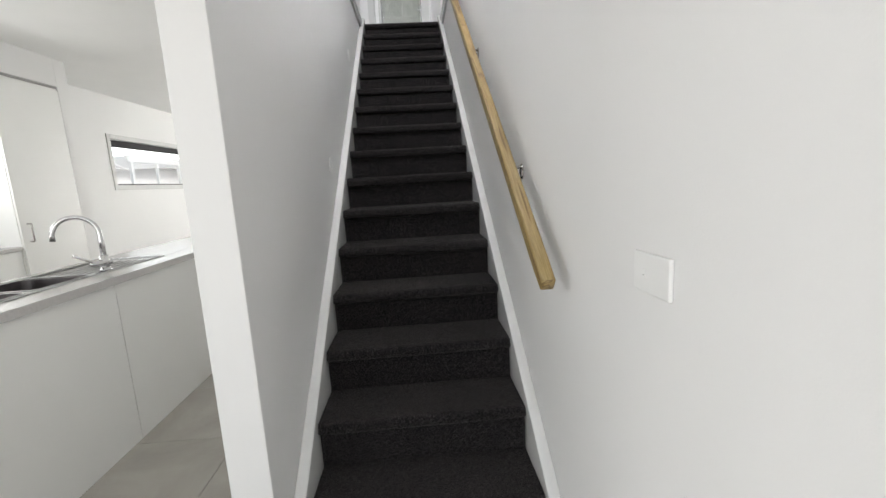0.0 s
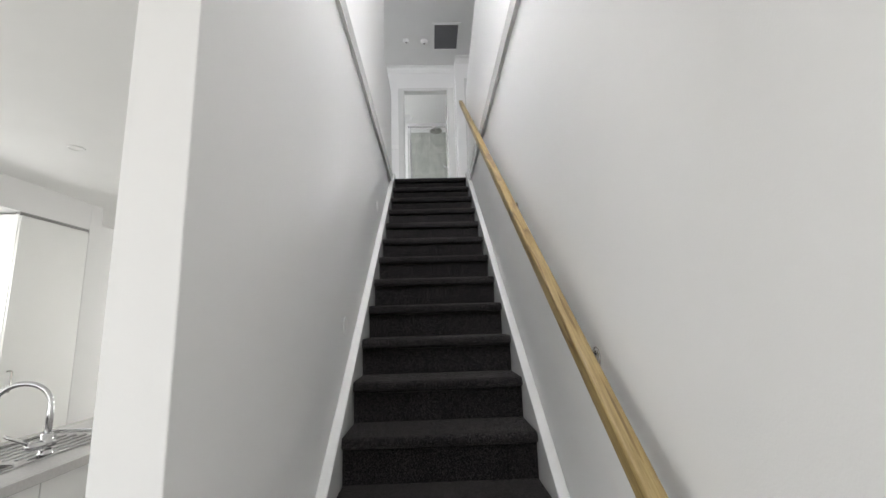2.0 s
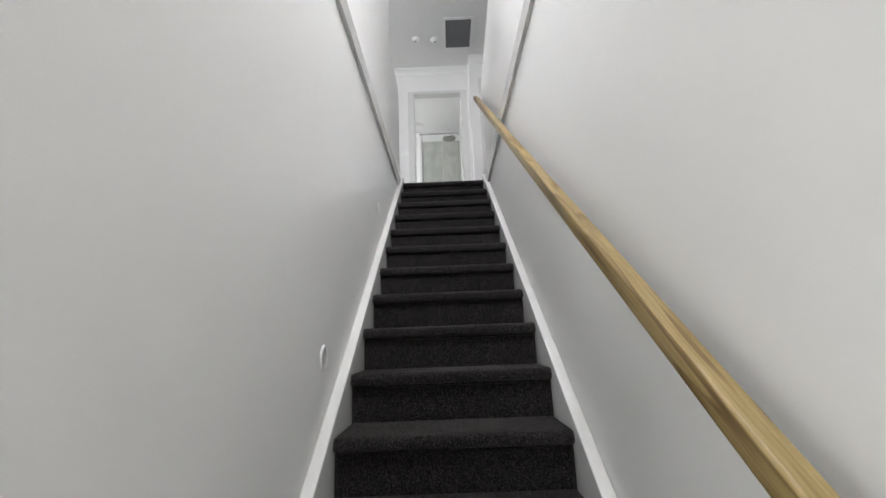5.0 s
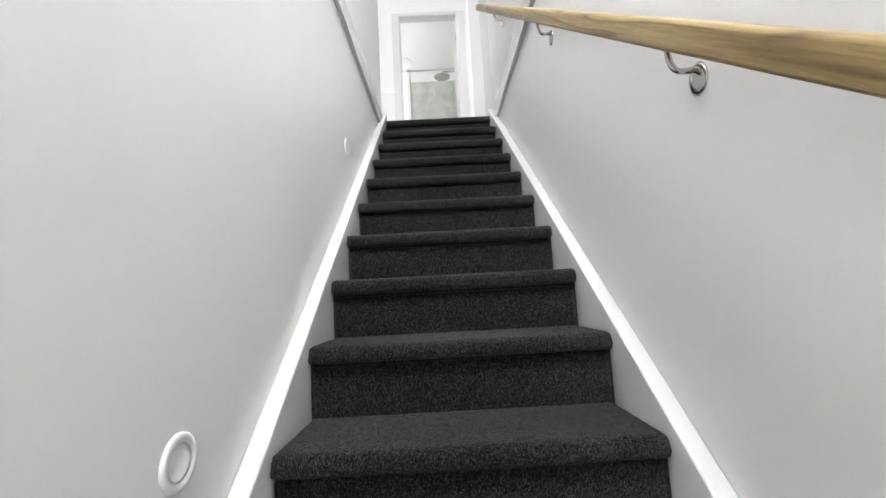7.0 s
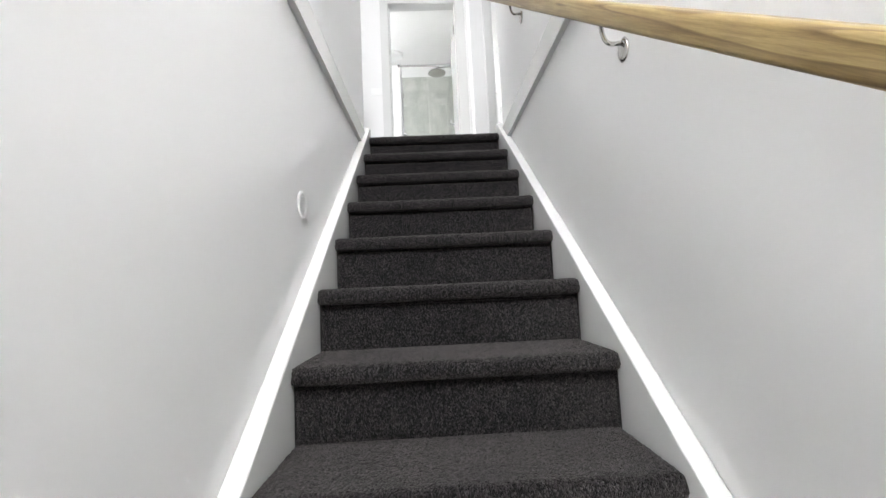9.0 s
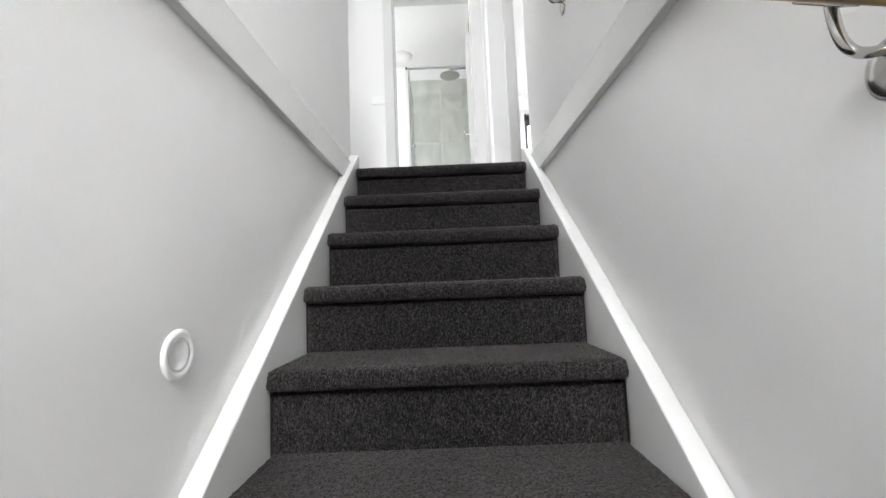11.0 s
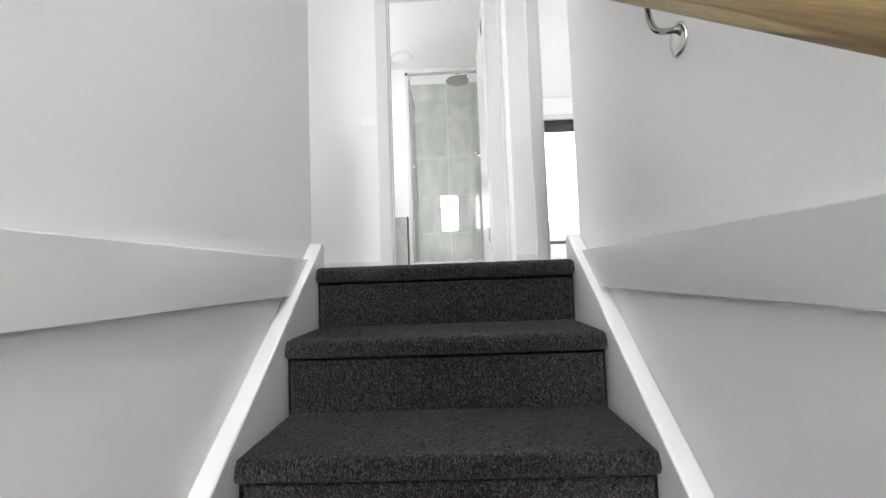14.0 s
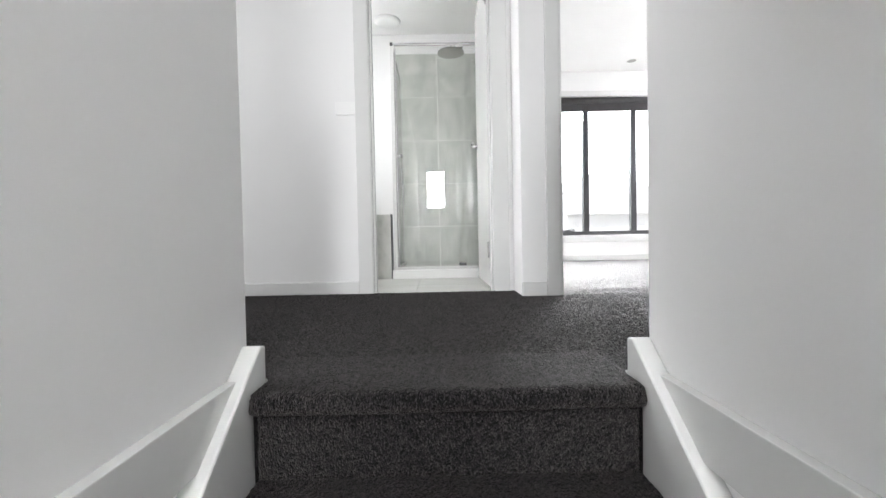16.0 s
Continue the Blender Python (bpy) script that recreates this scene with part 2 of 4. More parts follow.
def glass_mat(name, rough=0.0, tint=(1, 1, 1)):
    m = bpy.data.materials.new(name)
    m.use_nodes = True
    nt = m.node_tree
    nt.nodes.remove(nt.nodes["Principled BSDF"])
    out = nt.nodes["Material Output"]
    tr = nt.nodes.new("ShaderNodeBsdfTransparent")
    tr.inputs["Color"].default_value = (*tint, 1)
    gl = nt.nodes.new("ShaderNodeBsdfGlossy")
    gl.inputs["Roughness"].default_value = rough
    lw = nt.nodes.new("ShaderNodeLayerWeight")
    lw.inputs["Blend"].default_value = 0.5
    pw = nt.nodes.new("ShaderNodeMath")
    pw.operation = "POWER"
    pw.inputs[1].default_value = 5.0
    nt.links.new(lw.outputs["Facing"], pw.inputs[0])
    fr = nt.nodes.new("ShaderNodeMath")
    fr.operation = "MULTIPLY_ADD"
    fr.inputs[1].default_value = 0.93
    fr.inputs[2].default_value = 0.045
    nt.links.new(pw.outputs[0], fr.inputs[0])
    mx = nt.nodes.new("ShaderNodeMixShader")
    nt.links.new(fr.outputs[0], mx.inputs[0])
    nt.links.new(tr.outputs[0], mx.inputs[1])
    nt.links.new(gl.outputs[0], mx.inputs[2])
    nt.links.new(mx.outputs[0], out.inputs["Surface"])
    return m


M_GLASS = glass_mat("clear_glass", 0.0, (0.97, 0.98, 0.975))


def emit_mat(name, color, strength):
    m = bpy.data.materials.new(name)
    m.use_nodes = True
    b = m.node_tree.nodes["Principled BSDF"]
    b.inputs["Base Color"].default_value = (0, 0, 0, 1)
    b.inputs["Emission Color"].default_value = (*color, 1)
    b.inputs["Emission Strength"].default_value = strength
    return m


M_DAY = emit_mat("bright_overcast_distance", (0.96, 0.98, 1.0), 3.2)

M_DAY_W = emit_mat("overcast_distance", (0.96, 0.98, 1.0), 1.3)
# darker copy of the stainless, the bowl's shade put into its colour
M_BOWL = mat("shaded_stainless_bowl", (0.16, 0.15, 0.15), 0.32, 0.9, bump=0.04, bscale=300, vary=0.1, vscale=15)

# ---- mesh helpers ----
ORIGIN = {}


def thing(name, loc, label, category, group="", kind=""):
    e = new(name)
    e.location = loc
    ORIGIN[e.name] = Vector(loc)
    return tagged(e, label, category, group, kind)


def part(name, bm, material, parent=None, label="", kind="", smooth=False):
    org = ORIGIN[parent.name] if parent else Vector((0, 0, 0))
    if org.length:
        bmesh.ops.translate(bm, verts=bm.verts, vec=-org)
    me = bpy.data.meshes.new(name)
    bm.normal_update()
    bm.to_mesh(me)
    bm.free()
    me.materials.append(material)
    if smooth:
        for p in me.polygons:
            p.use_smooth = True
    o = new(name, me)
    if parent:
        o.parent = parent
    ORIGIN[o.name] = org
    return tagged(o, label, "", "", kind)


def structure(name, bm, material, label, category, kind="structure"):
    o = part(name, bm, material)
    return tagged(o, label, category, "", kind)


def box(x0, x1, y0, y1, z0, z1, bevel=0.0, bm=None, segments=2):
    b = bmesh.new()
    bmesh.ops.create_cube(b, size=1.0)
    for v in b.verts:
        v.co = Vector(((x0 + x1) / 2 + v.co.x * (x1 - x0), (y0 + y1) / 2 + v.co.y * (y1 - y0), (z0 + z1) / 2 + v.co.z * (z1 - z0)))
    if bevel:
        bmesh.ops.bevel(b, geom=list(b.edges), offset=bevel, segments=segments, affect="EDGES", profile=0.5)
    if bm is None:
        return b
    return merge(bm, b)


def merge(bm, b):
    me = bpy.data.meshes.new("scratch")
    b.to_mesh(me)
    b.free()
    bm.from_mesh(me)
    bpy.data.meshes.remove(me)
    return bm


def prism(points, axis, a, b, bevel=0.0, bm=None, segments=2):
    """Extrudes an outline (u, v) from a to b along x, y or z."""
    q = bmesh.new()

    def at(u, v, w):
        return {"x": (w, u, v), "y": (u, w, v), "z": (u, v, w)}[axis]
    lo = [q.verts.new(at(u, v, a)) for u, v in points]
    hi = [q.verts.new(at(u, v, b)) for u, v in points]
    n = len(points)
    q.faces.new(lo)
    q.faces.new(hi[::-1])
    for i in range(n):
        q.faces.new((lo[i], hi[i], hi[(i + 1) % n], lo[(i + 1) % n])[::-1])
    bmesh.ops.recalc_face_normals(q, faces=q.faces)
    if bevel:
        bmesh.ops.bevel(q, geom=list(q.edges), offset=bevel, segments=segments, affect="EDGES", profile=0.5)
    return q if bm is None else merge(bm, q)


def tube(path, radius, sides=16, bm=None, ry=None, closed=False):
    """A round bar along a list of points; radius may be a list."""
    q = bmesh.new()
    pts = [Vector(p) for p in path]
    rings = []
    up = Vector((0.13, 0.21, 0.97))
    for i, p in enumerate(pts):
        a, c = pts[max(0, i - 1)], pts[min(len(pts) - 1, i + 1)]
        if closed:
            a, c = pts[i - 1], pts[(i + 1) % len(pts)]
        t = (c - a).normalized()
        s = t.cross(up)
        if s.length < 0.1:
            s = t.cross(Vector((1, 0, 0)))
        s.normalize()
        w = s.cross(t).normalized()
        r = radius[i] if isinstance(radius, (list, tuple)) else radius
        rings.append([q.verts.new(p + s * r * math.cos(k * 2 * math.pi / sides) + w * r * math.sin(k * 2 * math.pi / sides)) for k in range(sides)])
    m = len(rings)
    for i in range(m if closed else m - 1):
        A, B = rings[i], rings[(i + 1) % m]
        for k in range(sides):
            q.faces.new((A[k], A[(k + 1) % sides], B[(k + 1) % sides], B[k]))
    if not closed:
        q.faces.new(rings[0][::-1])
        q.faces.new(rings[-1])
    bmesh.ops.recalc_face_normals(q, faces=q.faces)
    return q if bm is None else merge(bm, q)


def lathe(profile, centre, axis, sides=40, sx=1.0, sy=1.0, bm=None):
    """Turns a profile of (radius, distance along axis) about the axis through centre."""
    q = bmesh.new()
    c, ax = Vector(centre), Vector(axis).normalized()
    s = ax.cross(Vector((0, 0, 1)))
    if s.length < 0.1:
        s = Vector((1, 0, 0))
    s.normalize()
    w = s.cross(ax).normalized()
    rings = []
    for r, d in profile:
        rings.append([q.verts.new(c + ax * d + s * r * sx * math.cos(k * 2 * math.pi / sides) + w * r * sy * math.sin(k * 2 * math.pi / sides)) for k in range(sides)])
    for A, B in zip(rings, rings[1:]):
        for k in range(sides):
            q.faces.new((A[k], A[(k + 1) % sides], B[(k + 1) % sides], B[k]))
    q.faces.new(rings[0][::-1])
    q.faces.new(rings[-1])
    bmesh.ops.recalc_face_normals(q, faces=q.faces)
    return q if bm is None else merge(bm, q)


# ---- large structure ----
T = 0.121
# ground and floors
structure("ground", box(-60, 60, -60, 60, -0.4, -0.16), M_GRASS, "pale concrete paving outside the house", "ground")
structure("floor", box(-4.41, 2.6, Y_BACK - 0.1, 5.0, -0.15, -0.008), M_GROUT, "pale grout bed of the tiled ground floor", "floor")

# stairwell walls, lower storey and the part between the storeys
structure("wall_left_lower", box(-XW - T, -XW, Y_END, 0.1, 0, U + 0.0, 0.003), M_WALL,
          "smooth white painted plaster wall beside the stairs with a sharp end", "wall")
half_l = [(0.1, U), (0.1, U + 1.11), (-0.62, U + 1.11), (-0.62, CEIL_U), (-3.84, CEIL_U), (-3.84, U)]
structure("wall_left_upper", prism(half_l, "x", -XW - T, -XW), M_WALL,
          "white painted stairwell wall upstairs, lowered to a balustrade by the landing", "wall")
structure("wall_right_lower", box(XW, XW + T, Y_BACK, 0.08, 0, U), M_WALL,
          "long smooth white painted plaster wall carrying the handrail", "wall")
half_r = [(0.08, U), (0.08, U + 1.12), (-1.30, U + 1.36), (-1.30, CEIL_U), (-3.84, CEIL_U), (-3.84, U)]
structure("wall_right_upper", prism(half_r, "x", XW, XW + T), M_WALL,
          "white painted stairwell wall upstairs, lowered to a balustrade by the landing", "wall")
b = box(-XW, XW, -3.95, -3.84, CEIL_G, U + 0.95)
box(-XW, XW, -3.95, -3.84, U + 2.02, CEIL_U, bm=b)
box(-XW, -0.27, -3.95, -3.84, U + 0.95, U + 2.02, bm=b)
box(0.21, XW, -3.95, -3.84, U + 0.95, U + 2.02, bm=b)
structure("wall_well_end", b, M_WALL, "white painted wall closing the stairwell round a narrow window", "wall")

# slabs between the storeys
structure("ceiling_ground", box(-4.3, -XW - T, Y_BACK, 4.9, CEIL_G, CEIL_G + 0.02), M_CEIL, "flat white plaster ceiling downstairs", "ceiling")
structure("ceiling_entry", box(-XW - T, XW, Y_BACK, -3.952, CEIL_G, CEIL_G + 0.02), M_CEIL, "flat white plaster ceiling downstairs by the stair foot", "ceiling")
structure("floor_slab_left", box(-4.3, -XW - T, -3.95, 1.61, CEIL_G + 0.03, U - 0.01), M_CARPET, "charcoal carpeted upper floor", "floor")
structure("floor_slab_right", box(XW + T, 4.0, -3.95, 1.37, CEIL_G + 0.03, U - 0.01), M_CARPET, "charcoal carpeted upper floor", "floor")
structure("floor_slab_landing", box(-XW - T, XW + T, 0.27, 1.61, CEIL_G + 0.03, U - 0.01), M_CARPET, "charcoal carpeted landing base", "floor")
structure("floor_bedroom", box(0.64, 4.0, 1.37, 4.54, CEIL_G + 0.03, U), M_CARPET, "charcoal carpet in the bright front bedroom", "floor")
structure("floor_bathroom", box(-1.6, 0.58, 1.61, 3.52, CEIL_G + 0.03, U - 0.018), M_GROUT_W, "grout bed of the bathroom floor", "floor")
structure("ceiling", box(-3.3, 4.1, -3.95, 4.7, CEIL_U, CEIL_U + 0.1), M_CEIL, "flat white plaster ceiling over the landing", "ceiling")

# ground floor walls
WX = -4.3
wy0, wy1, wz0, wz1 = 1.49, 3.45, U - 1.55, U - 0.89
b = box(WX - T, WX, Y_BACK, -7.5, 0, CEIL_G)
box(WX - T, WX, -7.5, -5.1, 2.2, CEIL_G, bm=b)
box(WX - T, WX, -5.1, -3.4, 0, CEIL_G, bm=b)
box(WX - T, WX, -3.4, -1.0, 0, 1.5, bm=b)
box(WX - T, WX, -3.4, -1.0, 2.25, CEIL_G, bm=b)
box(WX - T, WX, -1.0, wy0, 0, CEIL_G, bm=b)
box(WX - T, WX, wy0, wy1, 0, wz0, bm=b)
box(WX - T, WX, wy0, wy1, wz1, CEIL_G, bm=b)
box(WX - T, WX, wy1, 4.9, 0, CEIL_G, bm=b)
structure("wall_kitchen", b, M_WALL, "white painted outside wall of the kitchen and dining room", "wall")
b = box(-4.41, -4.0, Y_BACK - T, Y_BACK, 0, CEIL_G)
box(2.2, 2.6, Y_BACK - T, Y_BACK, 0, CEIL_G, bm=b)
box(-4.0, 2.2, Y_BACK - T, Y_BACK, 2.35, CEIL_G, bm=b)
structure("wall_back", b, M_WALL, "white painted wall round the wide living room opening", "wall")
structure("wall_dining", box(-4.41, -XW - T, 4.9, 5.0, 0, CEIL_G), M_WALL, "white painted end wall downstairs", "wall")
structure("wall_understair", box(-XW - T, -XW, 0.102, 4.9, 0, CEIL_G), M_WALL, "white painted wall beyond the stairs downstairs", "wall")

# upstairs walls
DX0, DX1, DH = -0.393, 0.308, 2.03
JT = 0.018        # thickness of the door jambs
b = box(-3.3, DX0 - JT, 1.61, 1.72, U, CEIL_U)
box(DX1 + JT, 0.431, 1.61, 1.72, U, CEIL_U, bm=b)
box(DX0 - JT, DX1 + JT, 1.61, 1.72, U + DH + JT, CEIL_U, bm=b)
structure("wall_hall", b, M_WALL, "white painted hall wall round the bathroom doorway", "wall")
b = box(0.432, 0.58, 1.37, 1.72, U, CEIL_U)
box(0.47, 0.58, 1.72, 4.54, U, CEIL_U, bm=b)
box(0.58, 0.635, 1.37, 1.48, U, CEIL_U, bm=b)
box(0.635, 1.455, 1.37, 1.48, U + 2.05, CEIL_U, bm=b)
box(1.455, 4.0, 1.37, 1.48, U, CEIL_U, bm=b)
structure("wall_bedroom", b, M_WALL, "white painted wall nib between bathroom and bedroom doorway", "wall")
BX0, BX1, BZ0, BZ1, BY = 1.34, 3.14, U + 0.33, U + 2.11, 4.54
b = box(0.58, BX0, BY, BY + T, U, CEIL_U)
box(BX1, 4.0, BY, BY + T, U, CEIL_U, bm=b)
box(BX0, BX1, BY, BY + T, U, BZ0, bm=b)
box(BX0, BX1, BY, BY + T, BZ1, CEIL_U, bm=b)
structure("wall_front", b, M_WALL, "white painted outer wall round the wide bedroom window", "wall")
structure("wall_east", box(4.0, 4.1, -3.95, 4.65, U, CEIL_U), M_WALL, "plain white painted wall upstairs", "wall")
structure("wall_west", box(-3.3, -3.2, -3.95, 1.61, U, CEIL_U), M_WALL, "plain white painted wall upstairs", "wall")
b = box(-3.3, -XW, -3.95, -3.84, U, CEIL_U)
box(XW, 4.1, -3.95, -3.84, U, CEIL_U, bm=b)
structure("wall_south", b, M_WALL, "plain white painted wall upstairs", "wall")
b = box(-1.7, -1.6, 1.72, 3.62, U, CEIL_U)
box(-1.6, 0.47, 3.52, 3.62, U, CEIL_U, bm=b)
structure("wall_bathroom", b, M_WALL, "white painted bathroom wall", "wall")

# landing edge bands
def band(sx, z0, z1, y1):
    x0, x1 = sorted((sx * XW, sx * (XW - 0.022)))
    return box(x0, x1, Y_END + 0.001 if sx < 0 else -3.84, y1, z0, z1, 0.002)


structure("band_left", band(-1, U - 0.080, U + 0.029, 0.012), M_TRIM, "white gloss painted floor-edge board across the stair wall", "trim")
structure("band_right", band(1, U - 0.084, U + 0.025, 0.005), M_TRIM, "white gloss painted floor-edge board across the stair wall", "trim")

# ---- staircase ----
stairs = thing("staircase", (0, 0, 0), "straight flight of charcoal carpeted stairs between white stringers", "stairs", kind="structure")


def step_mesh():
    """One carpeted step: rolled nosing, riser and tread, with a rough pile."""
    prof = [(NOSE, -RISE)]
    n = 34
    for i in range(1, n + 1):
        prof.append((NOSE, -RISE + (RISE - 0.0605) * i / n))
    # the riser carpet turns into a tight crease under the roll
    prof += [(NOSE + 0.001, -0.0590), (NOSE + 0.004, -0.0575), (NOSE + 0.016, -0.0560), (NOSE + 0.019, -0.052), (NOSE + 0.012, -0.0485), (NOSE - 0.002, -0.0485), (0.015, -0.0480), (0.008, -0.0463), (0.0035, -0.043), (0.0008, -0.038), (0.0, -0.033), (0.0, -0.028), (0.0004, -0.022),
             (0.002, -0.016), (0.0048, -0.0105), (0.009, -0.0055), (0.014, -0.002), (0.020, -0.0003)]
    n = 60
    for i in range(1, n + 1):
        prof.append((0.020 + (GOING + NOSE - 0.020) * i / n, 0.0))
    nx = 216
    xs = [-HALF + 2 * HALF * i / nx for i in range(nx + 1)]
    rng = np.random.RandomState(4)
    verts, faces = [], []
    m = len(prof)
    for j, (y, z) in enumerate(prof):
        a, c = prof[max(0, j - 1)], prof[min(m - 1, j + 1)]
        ty, tz = c[0] - a[0], c[1] - a[1]
        L = math.hypot(ty, tz) or 1
        ny, nz = -tz / L, ty / L
        for i, x in enumerate(xs):
            edge = max(0.0, 1 - min(i, nx - i) / 2.0)
            d = rng.normal(0, 0.0008) - 0.004 * edge
            if j in (0, m - 1):
                d = 0
            s = 1.0
            if z < -0.0602 and j > 0:
                s = 0.992
            verts.append((x * s + rng.normal(0, 0.0006), y + ny * d, z + nz * d))
    for j in range(m - 1):
        for i in range(nx):
            k = j * (nx + 1) + i
            faces.append((k, k + 1, k + nx + 2, k + nx + 1))
    # body below, closing the ends
    base = len(verts)
    hx = HALF - 0.003
    for x in (-hx, hx):
        verts += [(x, 0.017, -RISE), (x, 0.017, -0.047), (x, 0.005, -0.042), (x, 0.003, -0.02), (x, 0.014, -0.004), (x, GOING + NOSE, -0.003), (x, GOING + NOSE, -RISE)]
    faces += [tuple(base + i for i in range(7)), tuple(base + 13 - i for i in range(7)), (base, base + 6, base + 13, base + 7)]
    me = bpy.data.meshes.new("step")
    me.from_pydata(verts, [], faces)
    me.materials.append(M_CARPET)
    for p in me.polygons:
        p.use_smooth = len(p.vertices) == 4
    me.update()
    return me


STEP = step_mesh()
for k in range(16):
    o = new("step", STEP)
    o.parent = stairs
    o.location = (0, -k * GOING, U - k * RISE)
    if k == 0:
        tagged(o, "top charcoal carpeted nosing at the landing")
SL = RISE / GOING
C0 = 0.034


def stringer(sx):
    x0, x1 = sorted((sx * (HALF + 0.0015), sx * (XW - 0.001)))
    yb, yt = -3.86, 0.098
    pts = [(yb, 0.0), (yb, U + SL * yb + C0), (yt - 0.012, U + SL * (yt - 0.012) + C0 - 0.018), (yt, U + SL * yt + C0 - 0.035), (yt, U + 0.001), (0.2, U - 0.02), (0.2, U - 0.3), (yb + 0.35, 0.0)]
    # the top edge keeps its line to just short of the tip
    pts[2] = (yt - 0.025, U + 0.0835)
    pts[3] = (yt, U + 0.078)
    return prism(pts, "x", x0, x1, 0.005, segments=3)


part("stringer", stringer(-1), M_TRIM, stairs, "white gloss painted closed stair stringer")
part("stringer", stringer(1), M_TRIM, stairs, "white gloss painted closed stair stringer")

# carpet pile of the landing
def pile(name, x0, x1, y0, y1, z, cell, seed):
    rng = np.random.RandomState(seed)
    nx, ny = int((x1 - x0) / cell), int((y1 - y0) / cell)
    X, Y = np.meshgrid(np.linspace(x0, x1, nx + 1), np.linspace(y0, y1, ny + 1))
    Zc = z + rng.normal(0, 0.0022, X.shape)
    X = X + rng.normal(0, 0.0007, X.shape)
    v = np.stack([X, Y, Zc], -1).reshape(-1, 3)
    i = np.arange(ny)[:, None] * (nx + 1) + np.arange(nx)[None, :]
    f = np.stack([i, i + 1, i + nx + 2, i + nx + 1], -1).reshape(-1, 4)
    me = bpy.data.meshes.new(name)
    me.from_pydata(v.tolist(), [], f.tolist())
    me.materials.append(M_CARPET)
    me.polygons.foreach_set("use_smooth", [True] * len(me.polygons))
    me.update()
    return new(name, me)


tagged(pile("floor_landing", -1.6, 1.5, 0.262, 1.612, U - 0.001, 0.0048, 7), "charcoal twist-pile carpet on the upstairs landing", "carpet", "", "structure")

tagged(pile("floor_landing", HALF - 0.002, 1.5, 0.0935, 0.2605, U - 0.0025, 0.0065, 8), "charcoal twist-pile carpet beside the stair head", "carpet", "", "structure")
tagged(pile("floor_landing", -1.6, -HALF + 0.002, 0.0935, 0.2605, U - 0.0025, 0.0065, 9), "charcoal twist-pile carpet beside the stair head", "carpet", "", "structure")

# ---- handrail ----
rail = thing("handrail", (0.382, -3.8, U - 2.06), "clear-finished pine handrail on metal brackets along the stair wall", "handrail")
RS = 0.773
RC = 0.883


def rail_mesh():
    w, h, r = 0.021, 0.049, 0.008
    ang = math.atan(RS)
    prof = []
    for cx, cz, a0 in ((w - r, h - r, 0), (-w + r, h - r, 90), (-w + r, r, 180), (w - r, r, 270)):
        for k in range(5):
            a = radians(a0 + k * 22.5)
            prof.append((cx + r * math.cos(a), cz + r * math.sin(a)))
    q = bmesh.new()
    rings = []
    ys = [-3.853 + (0.06 + 3.853) * i / 60 for i in range(61)]
    for i, y in enumerate(ys):
        s = 0.93 if i in (0, 60) else 1.0
        yo = -0.003 if i == 0 else (0.003 if i == 60 else 0)
        z0 = U + RC + RS * y
        # cross-section square to the rail
        rings.append([q.verts.new((0.382 + px * s, y + yo - (pz - h / 2) * s * math.sin(ang), z0 + h / 2 / math.cos(ang) + (pz - h / 2) * s * math.cos(ang))) for px, pz in prof])
    n = len(prof)
    for A, B in zip(rings, rings[1:]):
        for k in range(n):
            q.faces.new((A[k], A[(k + 1) % n], B[(k + 1) % n], B[k]))
    q.faces.new(rings[0])
    q.faces.new(rings[-1][::-1])
    bmesh.ops.recalc_face_normals(q, faces=q.faces)
    return q


rb = part("rail", rail_mesh(), M_WOOD, rail, smooth=True)
# the grain runs along the rail
rot = Matrix.Rotation(-math.atan(RS), 4, "X")
rb.data.transform(rot)
rb.matrix_local = rot.inverted()


def bracket(y, z):
    plate = part("bracket", lathe([(0.001, 0), (0.024, 0.0), (0.026, 0.003), (0.021, 0.007), (0.010, 0.009), (0.001, 0.0092)], (XW, y, z), (-1, 0, 0), 36, 1.04, 1.2), M_NICKEL, rail, "oval brushed nickel handrail bracket", smooth=True)
    yr = y
    zr = U + RC + RS * yr - 0.003
    p0, p3 = Vector((XW - 0.006, y, z + 0.019)), Vector((0.398, yr, zr))
    ctrl = [p0, p0 + Vector((-0.025, 0, -0.004)), Vector((0.404, y, z + 0.008)), Vector((0.398, yr, zr - 0.028)), p3]
    pts = []
    for i in range(25):
        t = i / 24
        P = ctrl[:]
        while len(P) > 1:
            P = [a.lerp(c, t) for a, c in zip(P, P[1:])]
        pts.append(P[0])
    arm = part("arm", tube(pts, 0.0056, 14), M_NICKEL, plate, smooth=True)
    ang = math.atan(RS)
    saddle = box(-0.009, 0.009, -0.032, 0.032, -0.004, 0.0, 0.0012)
    bmesh.ops.rotate(saddle, verts=saddle.verts, cent=(0, 0, 0), matrix=Matrix.Rotation(ang, 3, "X"))
    bmesh.ops.translate(saddle, verts=saddle.verts, vec=(0.393, yr, zr + 0.003))
    part("saddle", saddle, M_NICKEL, plate)
    screw = lathe([(0.001, 0.0), (0.0038, 0.0), (0.0036, 0.0018), (0.001, 0.0026)], (XW - 0.0068, y, z - 0.016), (-1, 0, 0), 12)
    part("screw", screw, M_CHROME, plate)
    return plate


for y, z in ((-3.335, -1.742), (-2.394, -1.032), (-1.556, -0.391), (-0.574, 0.370)):
    bracket(y, U + z)

